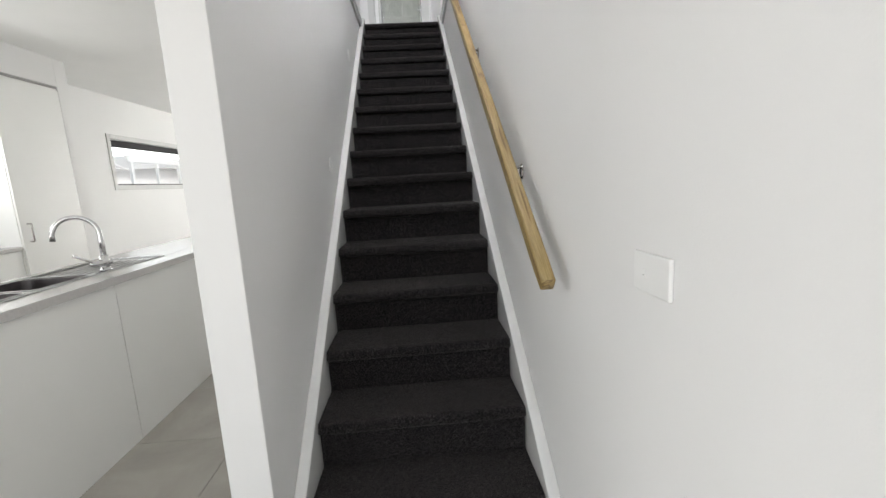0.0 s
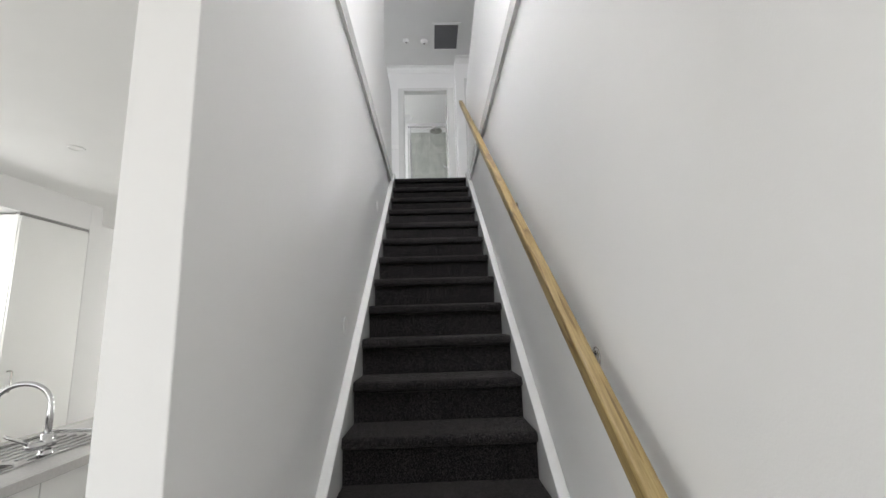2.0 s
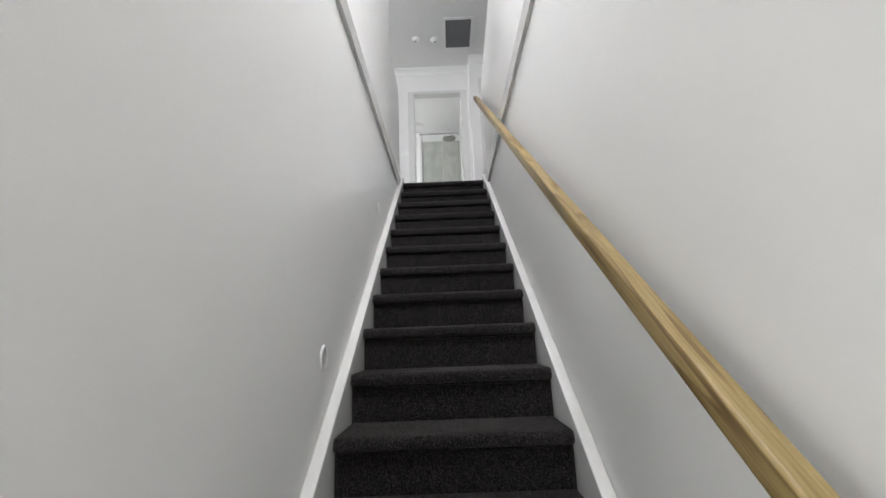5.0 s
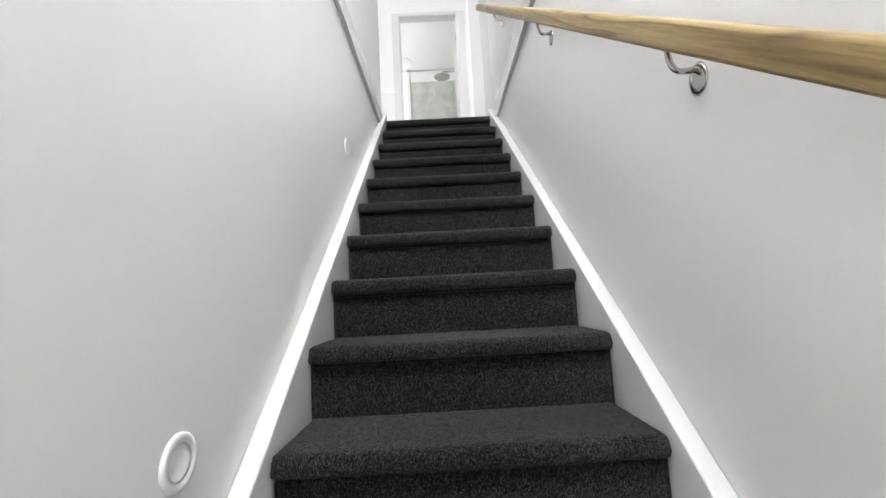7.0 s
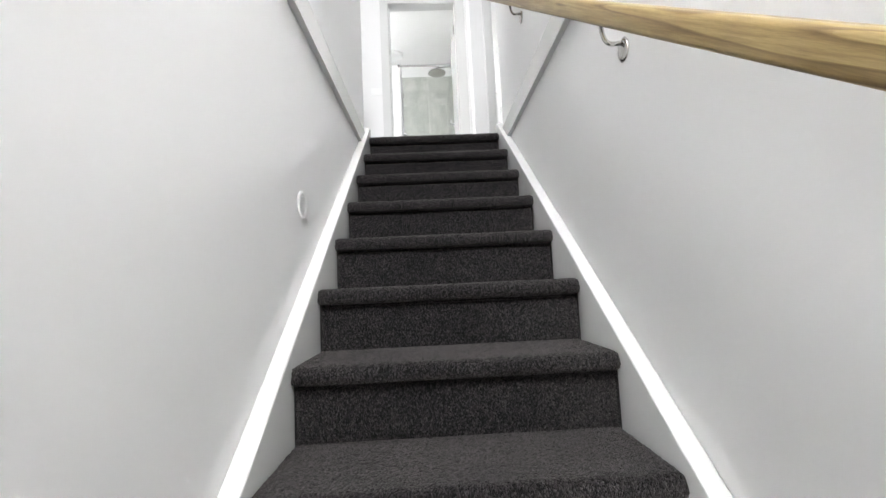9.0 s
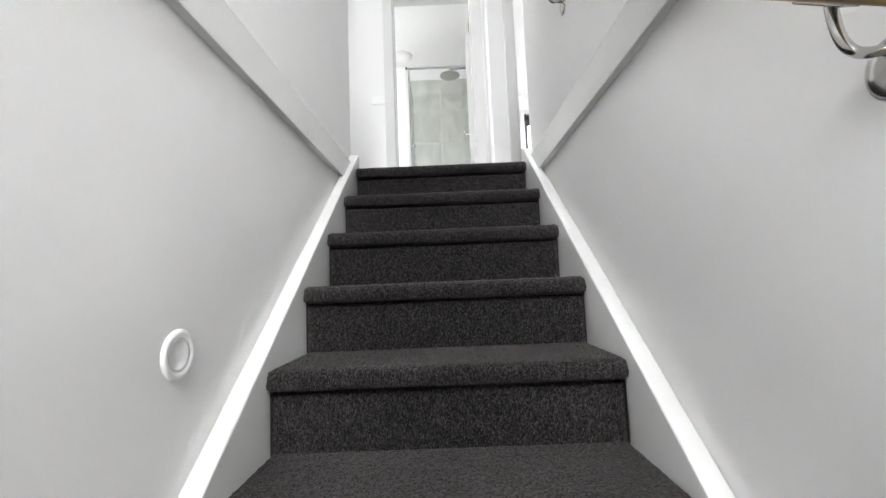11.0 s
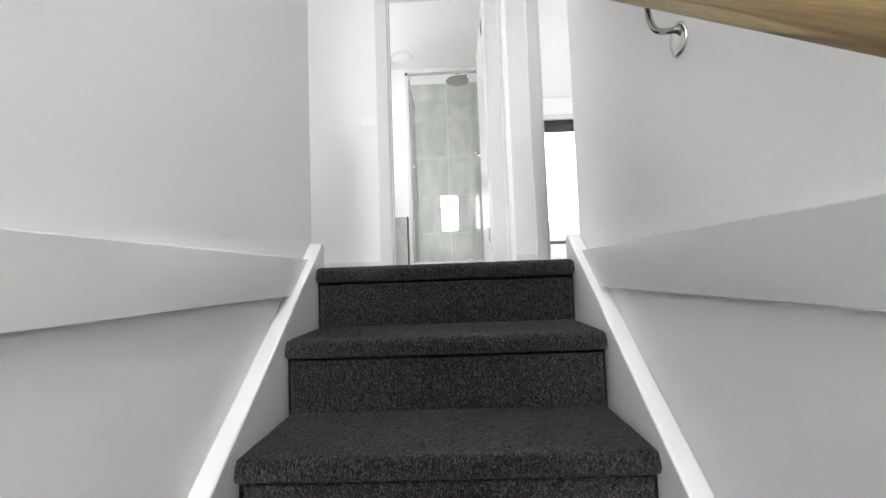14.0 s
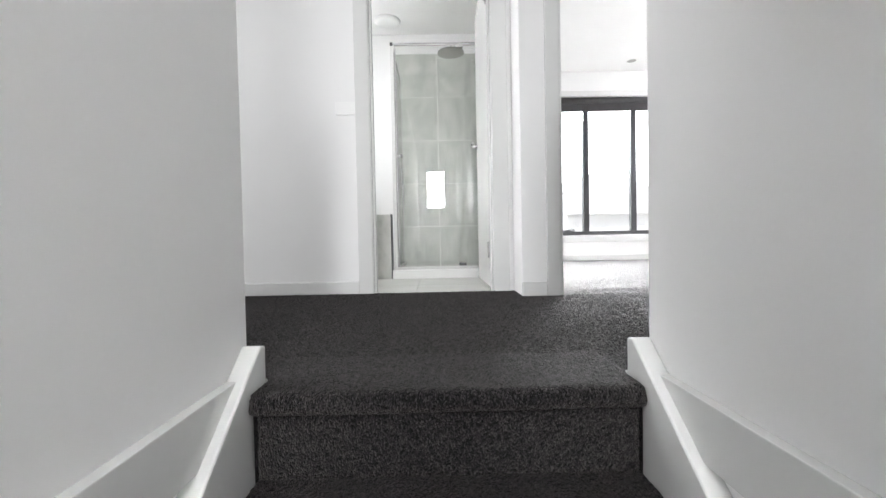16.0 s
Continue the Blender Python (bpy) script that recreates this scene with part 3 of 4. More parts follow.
# ---- step lights ----
def step_light(y, z):
    e = thing("step_light", (-XW, y, z), "small round white recessed step light in the stair wall", "light fitting", "lights along the stair wall")
    part("ring", lathe([(0.029, 0.0), (0.043, 0.0), (0.0428, 0.003), (0.039, 0.006), (0.033, 0.006), (0.029, 0.003)], (-XW, y, z), (1, 0, 0), 48), M_PLASTIC, e, smooth=True)
    part("recess", lathe([(0.001, 0.0015), (0.0288, 0.0015), (0.0286, 0.004), (0.022, 0.0022), (0.001, 0.002)], (-XW, y, z), (1, 0, 0), 48), M_PLASTIC, e, smooth=True)


step_light(-2.458, U - 1.632)
step_light(-1.232, U - 0.681)

# ---- wall plates ----
def wall_plate(name, u, z, side, label, category, w=0.116, h=0.076, toggles=1):
    """side 'x': on the right stair wall at y=u; side 'y': on the hall wall at x=u."""
    loc = (XW, u, z) if side == "x" else (u, 1.61, z)
    e = thing(name, loc, label, category)
    if side == "x":
        part("plate", box(XW - 0.009, XW, u - w / 2, u + w / 2, z - h / 2, z + h / 2, 0.003), M_PLASTIC, e)
        for k in range(toggles):
            part("toggle", box(XW - 0.0115, XW - 0.0092, u + 0.018 - 0.006, u + 0.018 + 0.006, z - 0.008, z + 0.008, 0.001), M_PLASTIC, e)
            part("mark", box(XW - 0.0119, XW - 0.0116, u + 0.018 - 0.0015, u + 0.018 + 0.0015, z - 0.0045, z - 0.0025), M_BLACKHOLE, e)
    else:
        part("plate", box(u - w / 2, u + w / 2, 1.601, 1.61, z - h / 2, z + h / 2, 0.003), M_PLASTIC, e)
        for k in range(toggles):
            ux = u + (k - (toggles - 1) / 2) * 0.028
            part("toggle", box(ux - 0.0055, ux + 0.0055, 1.5985, 1.6008, z - 0.008, z + 0.008, 0.001), M_PLASTIC, e)
    return e


wall_plate("light_switch", -4.262, U - 1.95, "x", "white plastic single light switch on the stair wall", "switch")
wall_plate("light_switch", -0.535, U + 1.08, "y", "white plastic double light switch on the hall wall", "switch", toggles=2)

# ---- bathroom doorway ----
frame_1 = thing("door_frame", (DX0, 1.61, U), "white painted timber door frame of the bathroom", "door frame", kind="structure")
A = 0.085
part("architrave", box(DX0 - A, DX0 - 0.003, 1.594, 1.61, U, U + DH + 0.042, 0.003), M_TRIM, frame_1)
part("architrave", box(DX1 + 0.003, DX1 + 0.096, 1.594, 1.61, U, U + DH + 0.042, 0.003), M_TRIM, frame_1)
part("architrave", box(DX0 - 0.003, DX1 + 0.003, 1.594, 1.61, U + DH + 0.003, U + DH + 0.045, 0.003), M_TRIM, frame_1)
part("jamb", box(DX0 - JT, DX0, 1.612, 1.72, U, U + DH, 0.001), M_TRIM, frame_1)
part("jamb", box(DX1, DX1 + JT, 1.612, 1.72, U, U + DH, 0.001), M_TRIM, frame_1)
part("head", box(DX0 - JT, DX1 + JT, 1.612, 1.72, U + DH, U + DH + JT, 0.001), M_TRIM, frame_1)
part("stop", box(DX0, DX0 + 0.011, 1.64, 1.68, U, U + DH, 0.001), M_TRIM, frame_1)
part("stop", box(DX1 - 0.011, DX1, 1.64, 1.68, U, U + DH, 0.001), M_TRIM, frame_1)

door_1 = thing("door", (0.31, 1.73, U), "white painted flush bathroom door standing open inwards", "door")
leaf = part("leaf", box(0.307, 0.342, 1.735, 2.45, U + 0.008, U + 2.018, 0.002), M_DOOR, door_1)
for hz in (0.241, 1.807):
    h = lathe([(0.001, -0.05), (0.0065, -0.05), (0.0065, 0.05), (0.001, 0.05)], (0.298, 1.728, U + hz), (0, 0, 1), 14)
    box(0.300, 0.3065, 1.722, 1.76, U + hz - 0.05, U + hz + 0.05, bm=h)
    part("hinge", h, M_BRASS if hz > 1 else M_CHROME, door_1, "dark metal butt hinge" if hz > 1 else "chrome butt hinge")
hd = part("handle", lathe([(0.001, 0), (0.026, 0), (0.026, 0.006), (0.022, 0.009), (0.001, 0.009)], (0.307, 2.385, U + 1.018), (-1, 0, 0), 30), M_CHROME, door_1, "chrome lever handle")
part("lever", tube([(0.298, 2.385, U + 1.018), (0.262, 2.385, U + 1.018), (0.256, 2.378, U + 1.018), (0.256, 2.36, U + 1.018), (0.257, 2.27, U + 1.018)], 0.008, 12), M_CHROME, hd, smooth=True)

# skirtings upstairs
SK = 0.072
def skirt(name, x0, x1, y0, y1):
    return structure(name, box(x0, x1, y0, y1, U, U + SK, 0.003), M_TRIM, "white gloss painted skirting board", "skirting")


skirt("baseboard", -3.2, DX0 - A - 0.001, 1.596, 1.61)
skirt("baseboard", 0.430, 0.562, 1.356, 1.37)
skirt("baseboard", 0.60, 4.0, 4.526, 4.54)

frame_2 = thing("door_frame", (0.635, 1.37, U), "white painted timber frame of the bedroom doorway", "door frame", kind="structure")
part("architrave", box(0.563, 0.637, 1.354, 1.37, U, U + 2.09, 0.003), M_TRIM, frame_2)
part("jamb", box(0.6352, 0.652, 1.372, 1.48, U, U + 2.05, 0.001), M_TRIM, frame_2)
part("architrave", box(1.453, 1.527, 1.354, 1.37, U, U + 2.09, 0.003), M_TRIM, frame_2)
part("jamb", box(1.437, 1.4548, 1.372, 1.48, U, U + 2.05, 0.001), M_TRIM, frame_2)
part("head", box(0.652, 1.437, 1.372, 1.48, U + 2.032, U + 2.05, 0.001), M_TRIM, frame_2)
part("architrave", box(0.637, 1.453, 1.354, 1.37, U + 2.046, U + 2.09, 0.003), M_TRIM, frame_2)

# cornice on the landing
CV = 0.08
def cornice(pts_y, x0, x1):
    y0 = pts_y
    pts = [(y0, CEIL_U - CV), (y0 - 0.008, CEIL_U - CV), (y0 - 0.02, CEIL_U - 0.05), (y0 - 0.045, CEIL_U - 0.022), (y0 - CV, CEIL_U - 0.008), (y0 - CV, CEIL_U), (y0, CEIL_U)]
    return prism(pts, "x", x0, x1)


structure("cornice", cornice(1.609, -3.2, 0.431), M_CEIL, "white cove cornice over the landing", "cornice")
structure("cornice", cornice(1.369, 0.432, 4.0), M_CEIL, "white cove cornice over the landing", "cornice")

# ---- bedroom window ----
win = thing("window", (BX0, BY, BZ0), "wide black aluminium window with a rolled charcoal blind in the bedroom", "window")
FW = 0.05
fy0, fy1 = BY + 0.03, BY + 0.09
part("window_frame", box(BX0, BX1, fy0, fy1, BZ0, BZ0 + FW, 0.003), M_DARK, win)
part("window_frame", box(BX0, BX1, fy0, fy1, BZ1 - FW, BZ1, 0.003), M_DARK, win)
part("window_frame", box(BX0, BX0 + FW, fy0, fy1, BZ0 + FW, BZ1 - FW, 0.003), M_DARK, win)
part("window_frame", box(BX1 - FW, BX1, fy0, fy1, BZ0 + FW, BZ1 - FW, 0.003), M_DARK, win)
for mx in (1.93, 2.55):
    part("mullion", box(mx - 0.036, mx + 0.036, fy0 - 0.005, fy1, BZ0 + FW, BZ1 - FW, 0.003), M_DARK, win)
for x0, x1 in ((BX0 + FW, 1.894), (1.966, 2.514), (2.586, BX1 - FW)):
    pane = part("pane", box(x0, x1, BY + 0.058, BY + 0.064, BZ0 + FW, BZ1 - FW), M_GLASS, win)
    pane.visible_shadow = False
winder = box(1.60, 1.76, BY + 0.012, BY + 0.03, BZ0 + FW, BZ0 + FW + 0.018, 0.004)
tube([(1.66, BY + 0.01, BZ0 + 0.065), (1.72, BY - 0.01, BZ0 + 0.085), (1.77, BY - 0.005, BZ0 + 0.062)], 0.006, 8, bm=winder)
part("winder", winder, M_DARK, win)
part("sill", box(BX0 - 0.07, BX1 + 0.07, BY - 0.018, BY + 0.03, BZ0 - 0.022, BZ0, 0.003), M_TRIM, win, "white painted window sill")
part("reveal_trim", box(BX0 - 0.07, BX1 + 0.07, BY - 0.014, BY, BZ0 - 0.09, BZ0 - 0.022, 0.003), M_TRIM, win)
part("side_trim", box(BX0 - 0.07, BX0, BY - 0.014, BY, BZ0, BZ1 + 0.07, 0.003), M_TRIM, win)
part("side_trim", box(BX1, BX1 + 0.07, BY - 0.014, BY, BZ0, BZ1 + 0.07, 0.003), M_TRIM, win)
part("head_trim", box(BX0, BX1, BY - 0.014, BY, BZ1, BZ1 + 0.07, 0.003), M_TRIM, win)
bl = thing("roller_blind", (BX0, BY, BZ1), "rolled-up charcoal roller blind at the head of the bedroom window", "blind")
part("roll", tube([(BX0 + 0.02, BY - 0.028, BZ1 - 0.06), (BX1 - 0.02, BY - 0.028, BZ1 - 0.06)], 0.036, 24), M_BLIND, bl, smooth=True)
part("fabric", box(BX0 + 0.02, BX1 - 0.02, BY - 0.012, BY - 0.010, BZ1 - 0.175, BZ1 - 0.05), M_BLIND, bl)
part("bottom_rail", box(BX0 + 0.02, BX1 - 0.02, BY - 0.017, BY - 0.005, BZ1 - 0.195, BZ1 - 0.176, 0.003), M_DARK, bl)
part("bracket", box(BX0 - 0.0, BX0 + 0.018, BY - 0.066, BY + 0.0, BZ1 - 0.10, BZ1 - 0.02, 0.002), M_DARK, bl)

# ---- shower ----
SY = 2.62
show = thing("shower_screen", (-0.37, SY, U), "framed clear glass shower screen with chrome fittings on a white base", "shower screen")
SH = 1.93
part("base", box(-0.39, 0.455, SY - 0.02, SY + 0.03, U - 0.012, U + 0.062, 0.008), M_PLASTIC, show, "white shower base")
part("tray", box(-0.39, 0.455, SY + 0.03, 3.505, U - 0.012, U + 0.03, 0.006), M_PLASTIC, show, "white shower tray")
part("post", box(-0.375, -0.348, SY, SY + 0.028, U + 0.064, U + SH, 0.003), M_TRIM, show, "white shower frame post")
part("post", box(0.425, 0.452, SY, SY + 0.028, U + 0.064, U + SH, 0.003), M_TRIM, show, "white shower frame post")
part("sill_rail", box(-0.346, 0.424, SY, SY + 0.026, U + 0.064, U + 0.088, 0.003), M_TRIM, show)
part("head_rail", box(-0.346, 0.424, SY + 0.004, SY + 0.022, U + SH - 0.022, U + SH, 0.003), M_CHROME, show, "thin chrome head rail")
pane = part("pane", box(-0.330, 0.415, SY + 0.010, SY + 0.016, U + 0.10, U + SH - 0.03), M_GLASS, show)
pane.visible_shadow = False
pane = part("pane", box(-0.366, -0.360, SY + 0.03, 3.504, U + 0.10, U + SH - 0.03), M_GLASS, show)
pane.visible_shadow = False
part("side_rail", box(-0.374, -0.350, SY + 0.03, 3.505, U + 0.064, U + 0.088, 0.003), M_TRIM, show)
part("side_head", box(-0.370, -0.354, SY + 0.03, 3.505, U + SH - 0.022, U + SH, 0.003), M_CHROME, show)
part("corner_cap", box(-0.377, -0.353, SY - 0.003, SY + 0.02, U + SH - 0.026, U + SH + 0.002, 0.002), M_DARK, show)
part("seal", box(-0.3305, -0.322, SY + 0.002, SY + 0.009, U + 0.55, U + 1.66, 0.002), M_BLACKHOLE, show, "grey door seal")
part("edge_strip", box(-0.342, -0.331, SY + 0.006, SY + 0.02, U + 0.10, U + SH - 0.03, 0.002), M_CHROME, show)
kn = lathe([(0.001, 0), (0.008, 0), (0.008, 0.012), (0.017, 0.016), (0.018, 0.028), (0.014, 0.033), (0.001, 0.034)], (-0.305, SY + 0.01, U + 1.0), (0, -1, 0), 24)
part("knob", kn, M_CHROME, show, "chrome knob", smooth=True)
part("pull", tube([(-0.300, SY + 0.04, U + 0.56), (-0.300, SY + 0.055, U + 0.58), (-0.300, SY + 0.055, U + 0.92), (-0.300, SY + 0.04, U + 0.94)], 0.007, 10), M_CHROME, show, smooth=True)
part("pivot", box(0.16, 0.225, SY - 0.004, SY + 0.03, U + 0.088, U + 0.118, 0.004), M_CHROME, show, "chrome door pivot")
part("pivot", box(0.16, 0.225, SY - 0.004, SY + 0.03, U + SH - 0.045, U + SH - 0.024, 0.004), M_CHROME, show, "chrome door pivot")

HX, HY, HZ = 0.139, 2.993, U + 2.002
sh = thing("rain_shower", (HX, HY, HZ), "round flat chrome overhead shower on a wall arm", "shower fitting")
part("rose", lathe([(0.001, 0.0), (0.118, 0.0), (0.122, 0.003), (0.118, 0.008), (0.03, 0.012), (0.018, 0.03), (0.012, 0.034), (0.001, 0.034)], (HX, HY, HZ), (0, 0, 1), 48), M_NICKEL, sh, smooth=False)
part("arm", tube([(HX, HY, HZ + 0.03), (HX, HY, HZ + 0.075), (HX + 0.02, HY, HZ + 0.09), (0.45, HY, HZ + 0.09)], 0.010, 14), M_CHROME, sh, smooth=True)
part("flange", lathe([(0.001, 0), (0.028, 0), (0.028, 0.005), (0.012, 0.01), (0.001, 0.01)], (0.451, HY, HZ + 0.09), (-1, 0, 0), 24), M_CHROME, sh, smooth=True)

nib = thing("tiled_nib_wall", (-0.7, SY, U), "low wall clad in grey concrete-look tiles beside the shower", "wall")
part("cladding", box(-0.95, -0.401, SY, SY + 0.10, U - 0.01, U + 0.525, 0.003), M_TILE_B, nib)
part("edge_trim", box(-0.4008, -0.392, SY - 0.001, SY + 0.1, U - 0.01, U + 0.528, 0.001), M_DARK, nib, "dark metal tile edge trim")

ev = thing("exhaust_fan", (-0.46, 3.25, CEIL_U), "round white bathroom exhaust fan cover on the ceiling", "exhaust fan")
part("cover", lathe([(0.001, -0.03), (0.075, -0.03), (0.10, -0.026), (0.125, -0.01), (0.127, 0.0)], (-0.46, 3.25, CEIL_U), (0, 0, 1), 40), M_PLASTIC, ev, smooth=True)

# ---- ceiling things on the landing ----
GX0, GX1, GY0, GY1 = 0.075, 0.475, 0.56, 1.15
gr = thing("return_air_grille", (0.275, 0.85, CEIL_U), "square white framed return-air grille with a grey filter in the ceiling", "air grille")
fb = box(GX0, GX1, GY0, GY0 + 0.035, CEIL_U - 0.012, CEIL_U, 0.003)
box(GX0, GX1, GY1 - 0.035, GY1, CEIL_U - 0.012, CEIL_U, 0.003, bm=fb)
box(GX0, GX0 + 0.035, GY0 + 0.035, GY1 - 0.035, CEIL_U - 0.012, CEIL_U, 0.003, bm=fb)
box(GX1 - 0.035, GX1, GY0 + 0.035, GY1 - 0.035, CEIL_U - 0.012, CEIL_U, 0.003, bm=fb)
part("frame", fb, M_PLASTIC, gr)
part("filter", box(GX0 + 0.035, GX1 - 0.035, GY0 + 0.035, GY1 - 0.035, CEIL_U - 0.004, CEIL_U - 0.001), M_GRILLE, gr)
for i in range(24):
    yy = GY0 + 0.05 + i * (GY1 - GY0 - 0.1) / 23
    part("slat", box(GX0 + 0.036, GX1 - 0.036, yy - 0.002, yy + 0.002, CEIL_U - 0.009, CEIL_U - 0.0045), M_GRILLE, gr)


def ceiling_disc(name, x, y, z, r, h, label, category, inner=0.7):
    e = thing(name, (x, y, z), label, category)
    part("body", lathe([(0.001, -h), (r * inner * 0.9, -h), (r * inner, -h * 0.85), (r * 0.96, -h * 0.45), (r, -h * 0.1), (r, 0.0)], (x, y, z), (0, 0, 1), 36), M_PLASTIC, e, smooth=True)
    part("centre", lathe([(0.001, -h - 0.003), (r * 0.25, -h - 0.003), (r * 0.3, -h), (0.001, -h + 0.001)], (x, y, z), (0, 0, 1), 20), M_BLACKHOLE, e)
    return e


ceiling_disc("smoke_alarm", -0.30, 0.925, CEIL_U, 0.05, 0.035, "round white smoke alarm on the landing ceiling", "smoke alarm")
ceiling_disc("smoke_alarm", -0.041, 0.946, CEIL_U, 0.055, 0.04, "round white smoke alarm on the landing ceiling", "smoke alarm")


def downlight(x, y, z, label, r=0.055, lens=M_BLACKHOLE):
    e = thing("downlight", (x, y, z), label, "downlight")
    part("trim_ring", lathe([(r * 0.72, -0.001), (r * 0.76, -0.006), (r * 0.96, -0.005), (r, -0.001), (r, 0.0), (r * 0.72, 0.0)], (x, y, z), (0, 0, 1), 36), M_PLASTIC, e, smooth=True)
    part("lens", lathe([(0.001, -0.0015), (r * 0.72, -0.0015), (r * 0.72, 0.0), (0.001, 0.0)], (x, y, z), (0, 0, 1), 30), lens, e)


downlight(2.38, 4.23, CEIL_U, "round recessed downlight, off, in the bedroom ceiling", 0.075)
downlight(-2.65, -1.55, CEIL_G, "round white recessed downlight, off, in the kitchen ceiling", lens=M_PLASTIC)

# ---- kitchen ----
BH = 0.9
island = thing("kitchen_island", (-1.8, -2.6, 0), "white flat-panelled kitchen island cabinet facing the stairs", "kitchen island")
IY0, IY1 = -4.6, -0.75
part("carcass", box(-2.06, -1.552, IY0 + 0.03, IY1 - 0.02, 0.0, 0.72), M_PANEL, island)
for y0, y1 in ((IY0 + 0.02, -2.8025), (-2.7975, IY1 - 0.01)):
    part("panel", box(-1.55, -1.53, y0, y1, 0.0, BH - 0.042, 0.0015), M_PANEL, island, "white melamine back panel")
sink_x0, sink_x1 = -2.03, -1.655
top = thing("worktop", (-1.8, -2.6, BH), "pale grey stone worktop of the kitchen island", "worktop")
b = box(-1.650, -1.50, IY0, IY1, BH - 0.04, BH, 0.003)
box(-2.11, -2.035, IY0, IY1, BH - 0.033, BH, 0.003, bm=b)
box(-2.035, -1.650, IY0, -3.62, BH - 0.033, BH, 0.0, bm=b)
box(-2.035, -1.650, -2.15, IY1, BH - 0.033, BH, 0.0, bm=b)
part("slab", b, M_BENCH, top)

sink = thing("kitchen_sink", (-1.84, -2.9, BH), "stainless steel one-and-a-half bowl sink with a drainer let into the worktop", "sink")
sx0, sx1, sy0, sy1 = -2.035, -1.650, -3.62, -2.15
bowls = [(-3.52, -3.10), (-3.06, -2.74)]
deck = [(sx0, sx1, sy0, bowls[0][0], -0.004, 0.003), (sx0, sx1, bowls[0][1], bowls[1][0], -0.006, 0.003), (sx0, sx1, bowls[1][1], sy1, -0.012, -0.004)]
for y0, y1 in bowls:
    deck += [(sx0, sx0 + 0.03, y0, y1, -0.004, 0.003), (sx1 - 0.03, sx1, y0, y1, -0.004, 0.003)]
for x0, x1, y0, y1, z0, z1 in deck:
    part("deck", box(x0, x1, y0, y1, BH + z0, BH + z1), M_STEEL, sink)
for y0, y1 in bowls:
    q = bmesh.new()
    x0, x1 = sx0 + 0.03, sx1 - 0.03
    zt, zb = BH - 0.001, BH - 0.165
    pts = []
    for inset, z in ((0.0, zt), (0.006, zb + 0.03), (0.03, zb)):
        ring = []
        r = 0.04
        for cx, cy, a0 in ((x1 - r, y1 - r, 0), (x0 + r, y1 - r, 90), (x0 + r, y0 + r, 180), (x1 - r, y0 + r, 270)):
            for k in range(6):
                a = radians(a0 + k * 18)
                vx, vy = cx + r * math.cos(a), cy + r * math.sin(a)
                mx, my = (x0 + x1) / 2, (y0 + y1) / 2
                vx -= math.copysign(inset, vx - mx)
                vy -= math.copysign(inset, vy - my)
                ring.append(q.verts.new((vx, vy, z)))
        pts.append(ring)
    n = len(pts[0])
    for P, Q in zip(pts, pts[1:]):
        for k in range(n):
            q.faces.new((P[k], P[(k + 1) % n], Q[(k + 1) % n], Q[k]))
    q.faces.new(pts[-1])
    bw = part("bowl", q, M_BOWL, sink, "deep stainless bowl")
    part("rim", tube([(v.x, v.y, BH + 0.004) for v in [Vector((x1, y0 + 0.02, 0)), Vector((x1, y1 - 0.02, 0)), Vector((x1 - 0.02, y1, 0)), Vector((x0 + 0.02, y1, 0)), Vector((x0, y1 - 0.02, 0)), Vector((x0, y0 + 0.02, 0)), Vector((x0 + 0.02, y0, 0)), Vector((x1 - 0.02, y0, 0))]], 0.004, 8, closed=True), M_STEEL, bw)
rimp = [(sx1, sy0, 0), (sx1, sy1, 0), (sx0, sy1, 0), (sx0, sy0, 0)]
part("outer_rim", tube([(x, y, BH + 0.002) for x, y, _ in rimp], 0.0045, 8, closed=True), M_STEEL, sink)
for i in range(6):
    x = sx0 + 0.07 + i * 0.05
    part("drain_rib", tube([(x, -2.66, BH - 0.004), (x + 0.0, -2.24, BH - 0.002)], 0.0045, 8), M_STEEL, sink)

TX, TY = -1.70, -2.60
tap = thing("kitchen_tap", (TX, TY, BH), "tall chrome gooseneck kitchen mixer tap", "tap")
part("base", lathe([(0.001, 0.0), (0.027, 0.0), (0.027, 0.008), (0.022, 0.012), (0.022, 0.02), (0.001, 0.02)], (TX, TY, BH), (0, 0, 1), 30), M_CHROME, tap, smooth=True)
part("body", tube([(TX, TY, BH + 0.018), (TX, TY, BH + 0.085)], 0.021, 24), M_CHROME, tap, smooth=True)
dirx, diry = -0.93, -0.36
sp = [(TX, TY, BH + 0.08), (TX, TY, BH + 0.17)]
RA = 0.101
for i in range(17):
    a = radians(180 - i * 180 / 16 * 0.96)
    d = RA + RA * math.cos(a)
    sp.append((TX + dirx * d, TY + diry * d, BH + 0.20 + RA * math.sin(a)))
lx, ly, lz = sp[-1]
sp.append((lx + dirx * 0.002, ly + diry * 0.002, lz - 0.03))
part("spout", tube(sp, [0.0135] * 2 + [0.0115] * (len(sp) - 4) + [0.0115, 0.0135], 18), M_CHROME, tap, smooth=True)
vd = Vector((-0.35, -0.93, 0.0)).normalized()
c0 = Vector((TX, TY, BH + 0.045))
part("valve", tube([c0 + vd * -0.03, c0 + vd * 0.035, c0 + vd * 0.06, c0 + vd * 0.075], [0.017, 0.019, 0.017, 0.009], 22), M_CHROME, tap, smooth=True)
part("lever", tube([c0 + vd * 0.06, c0 + vd * 0.075 + Vector((0, 0, 0.02)), c0 + vd * 0.145 + Vector((0, 0, 0.062))], [0.006, 0.007, 0.0065], 14), M_CHROME, tap, smooth=True)

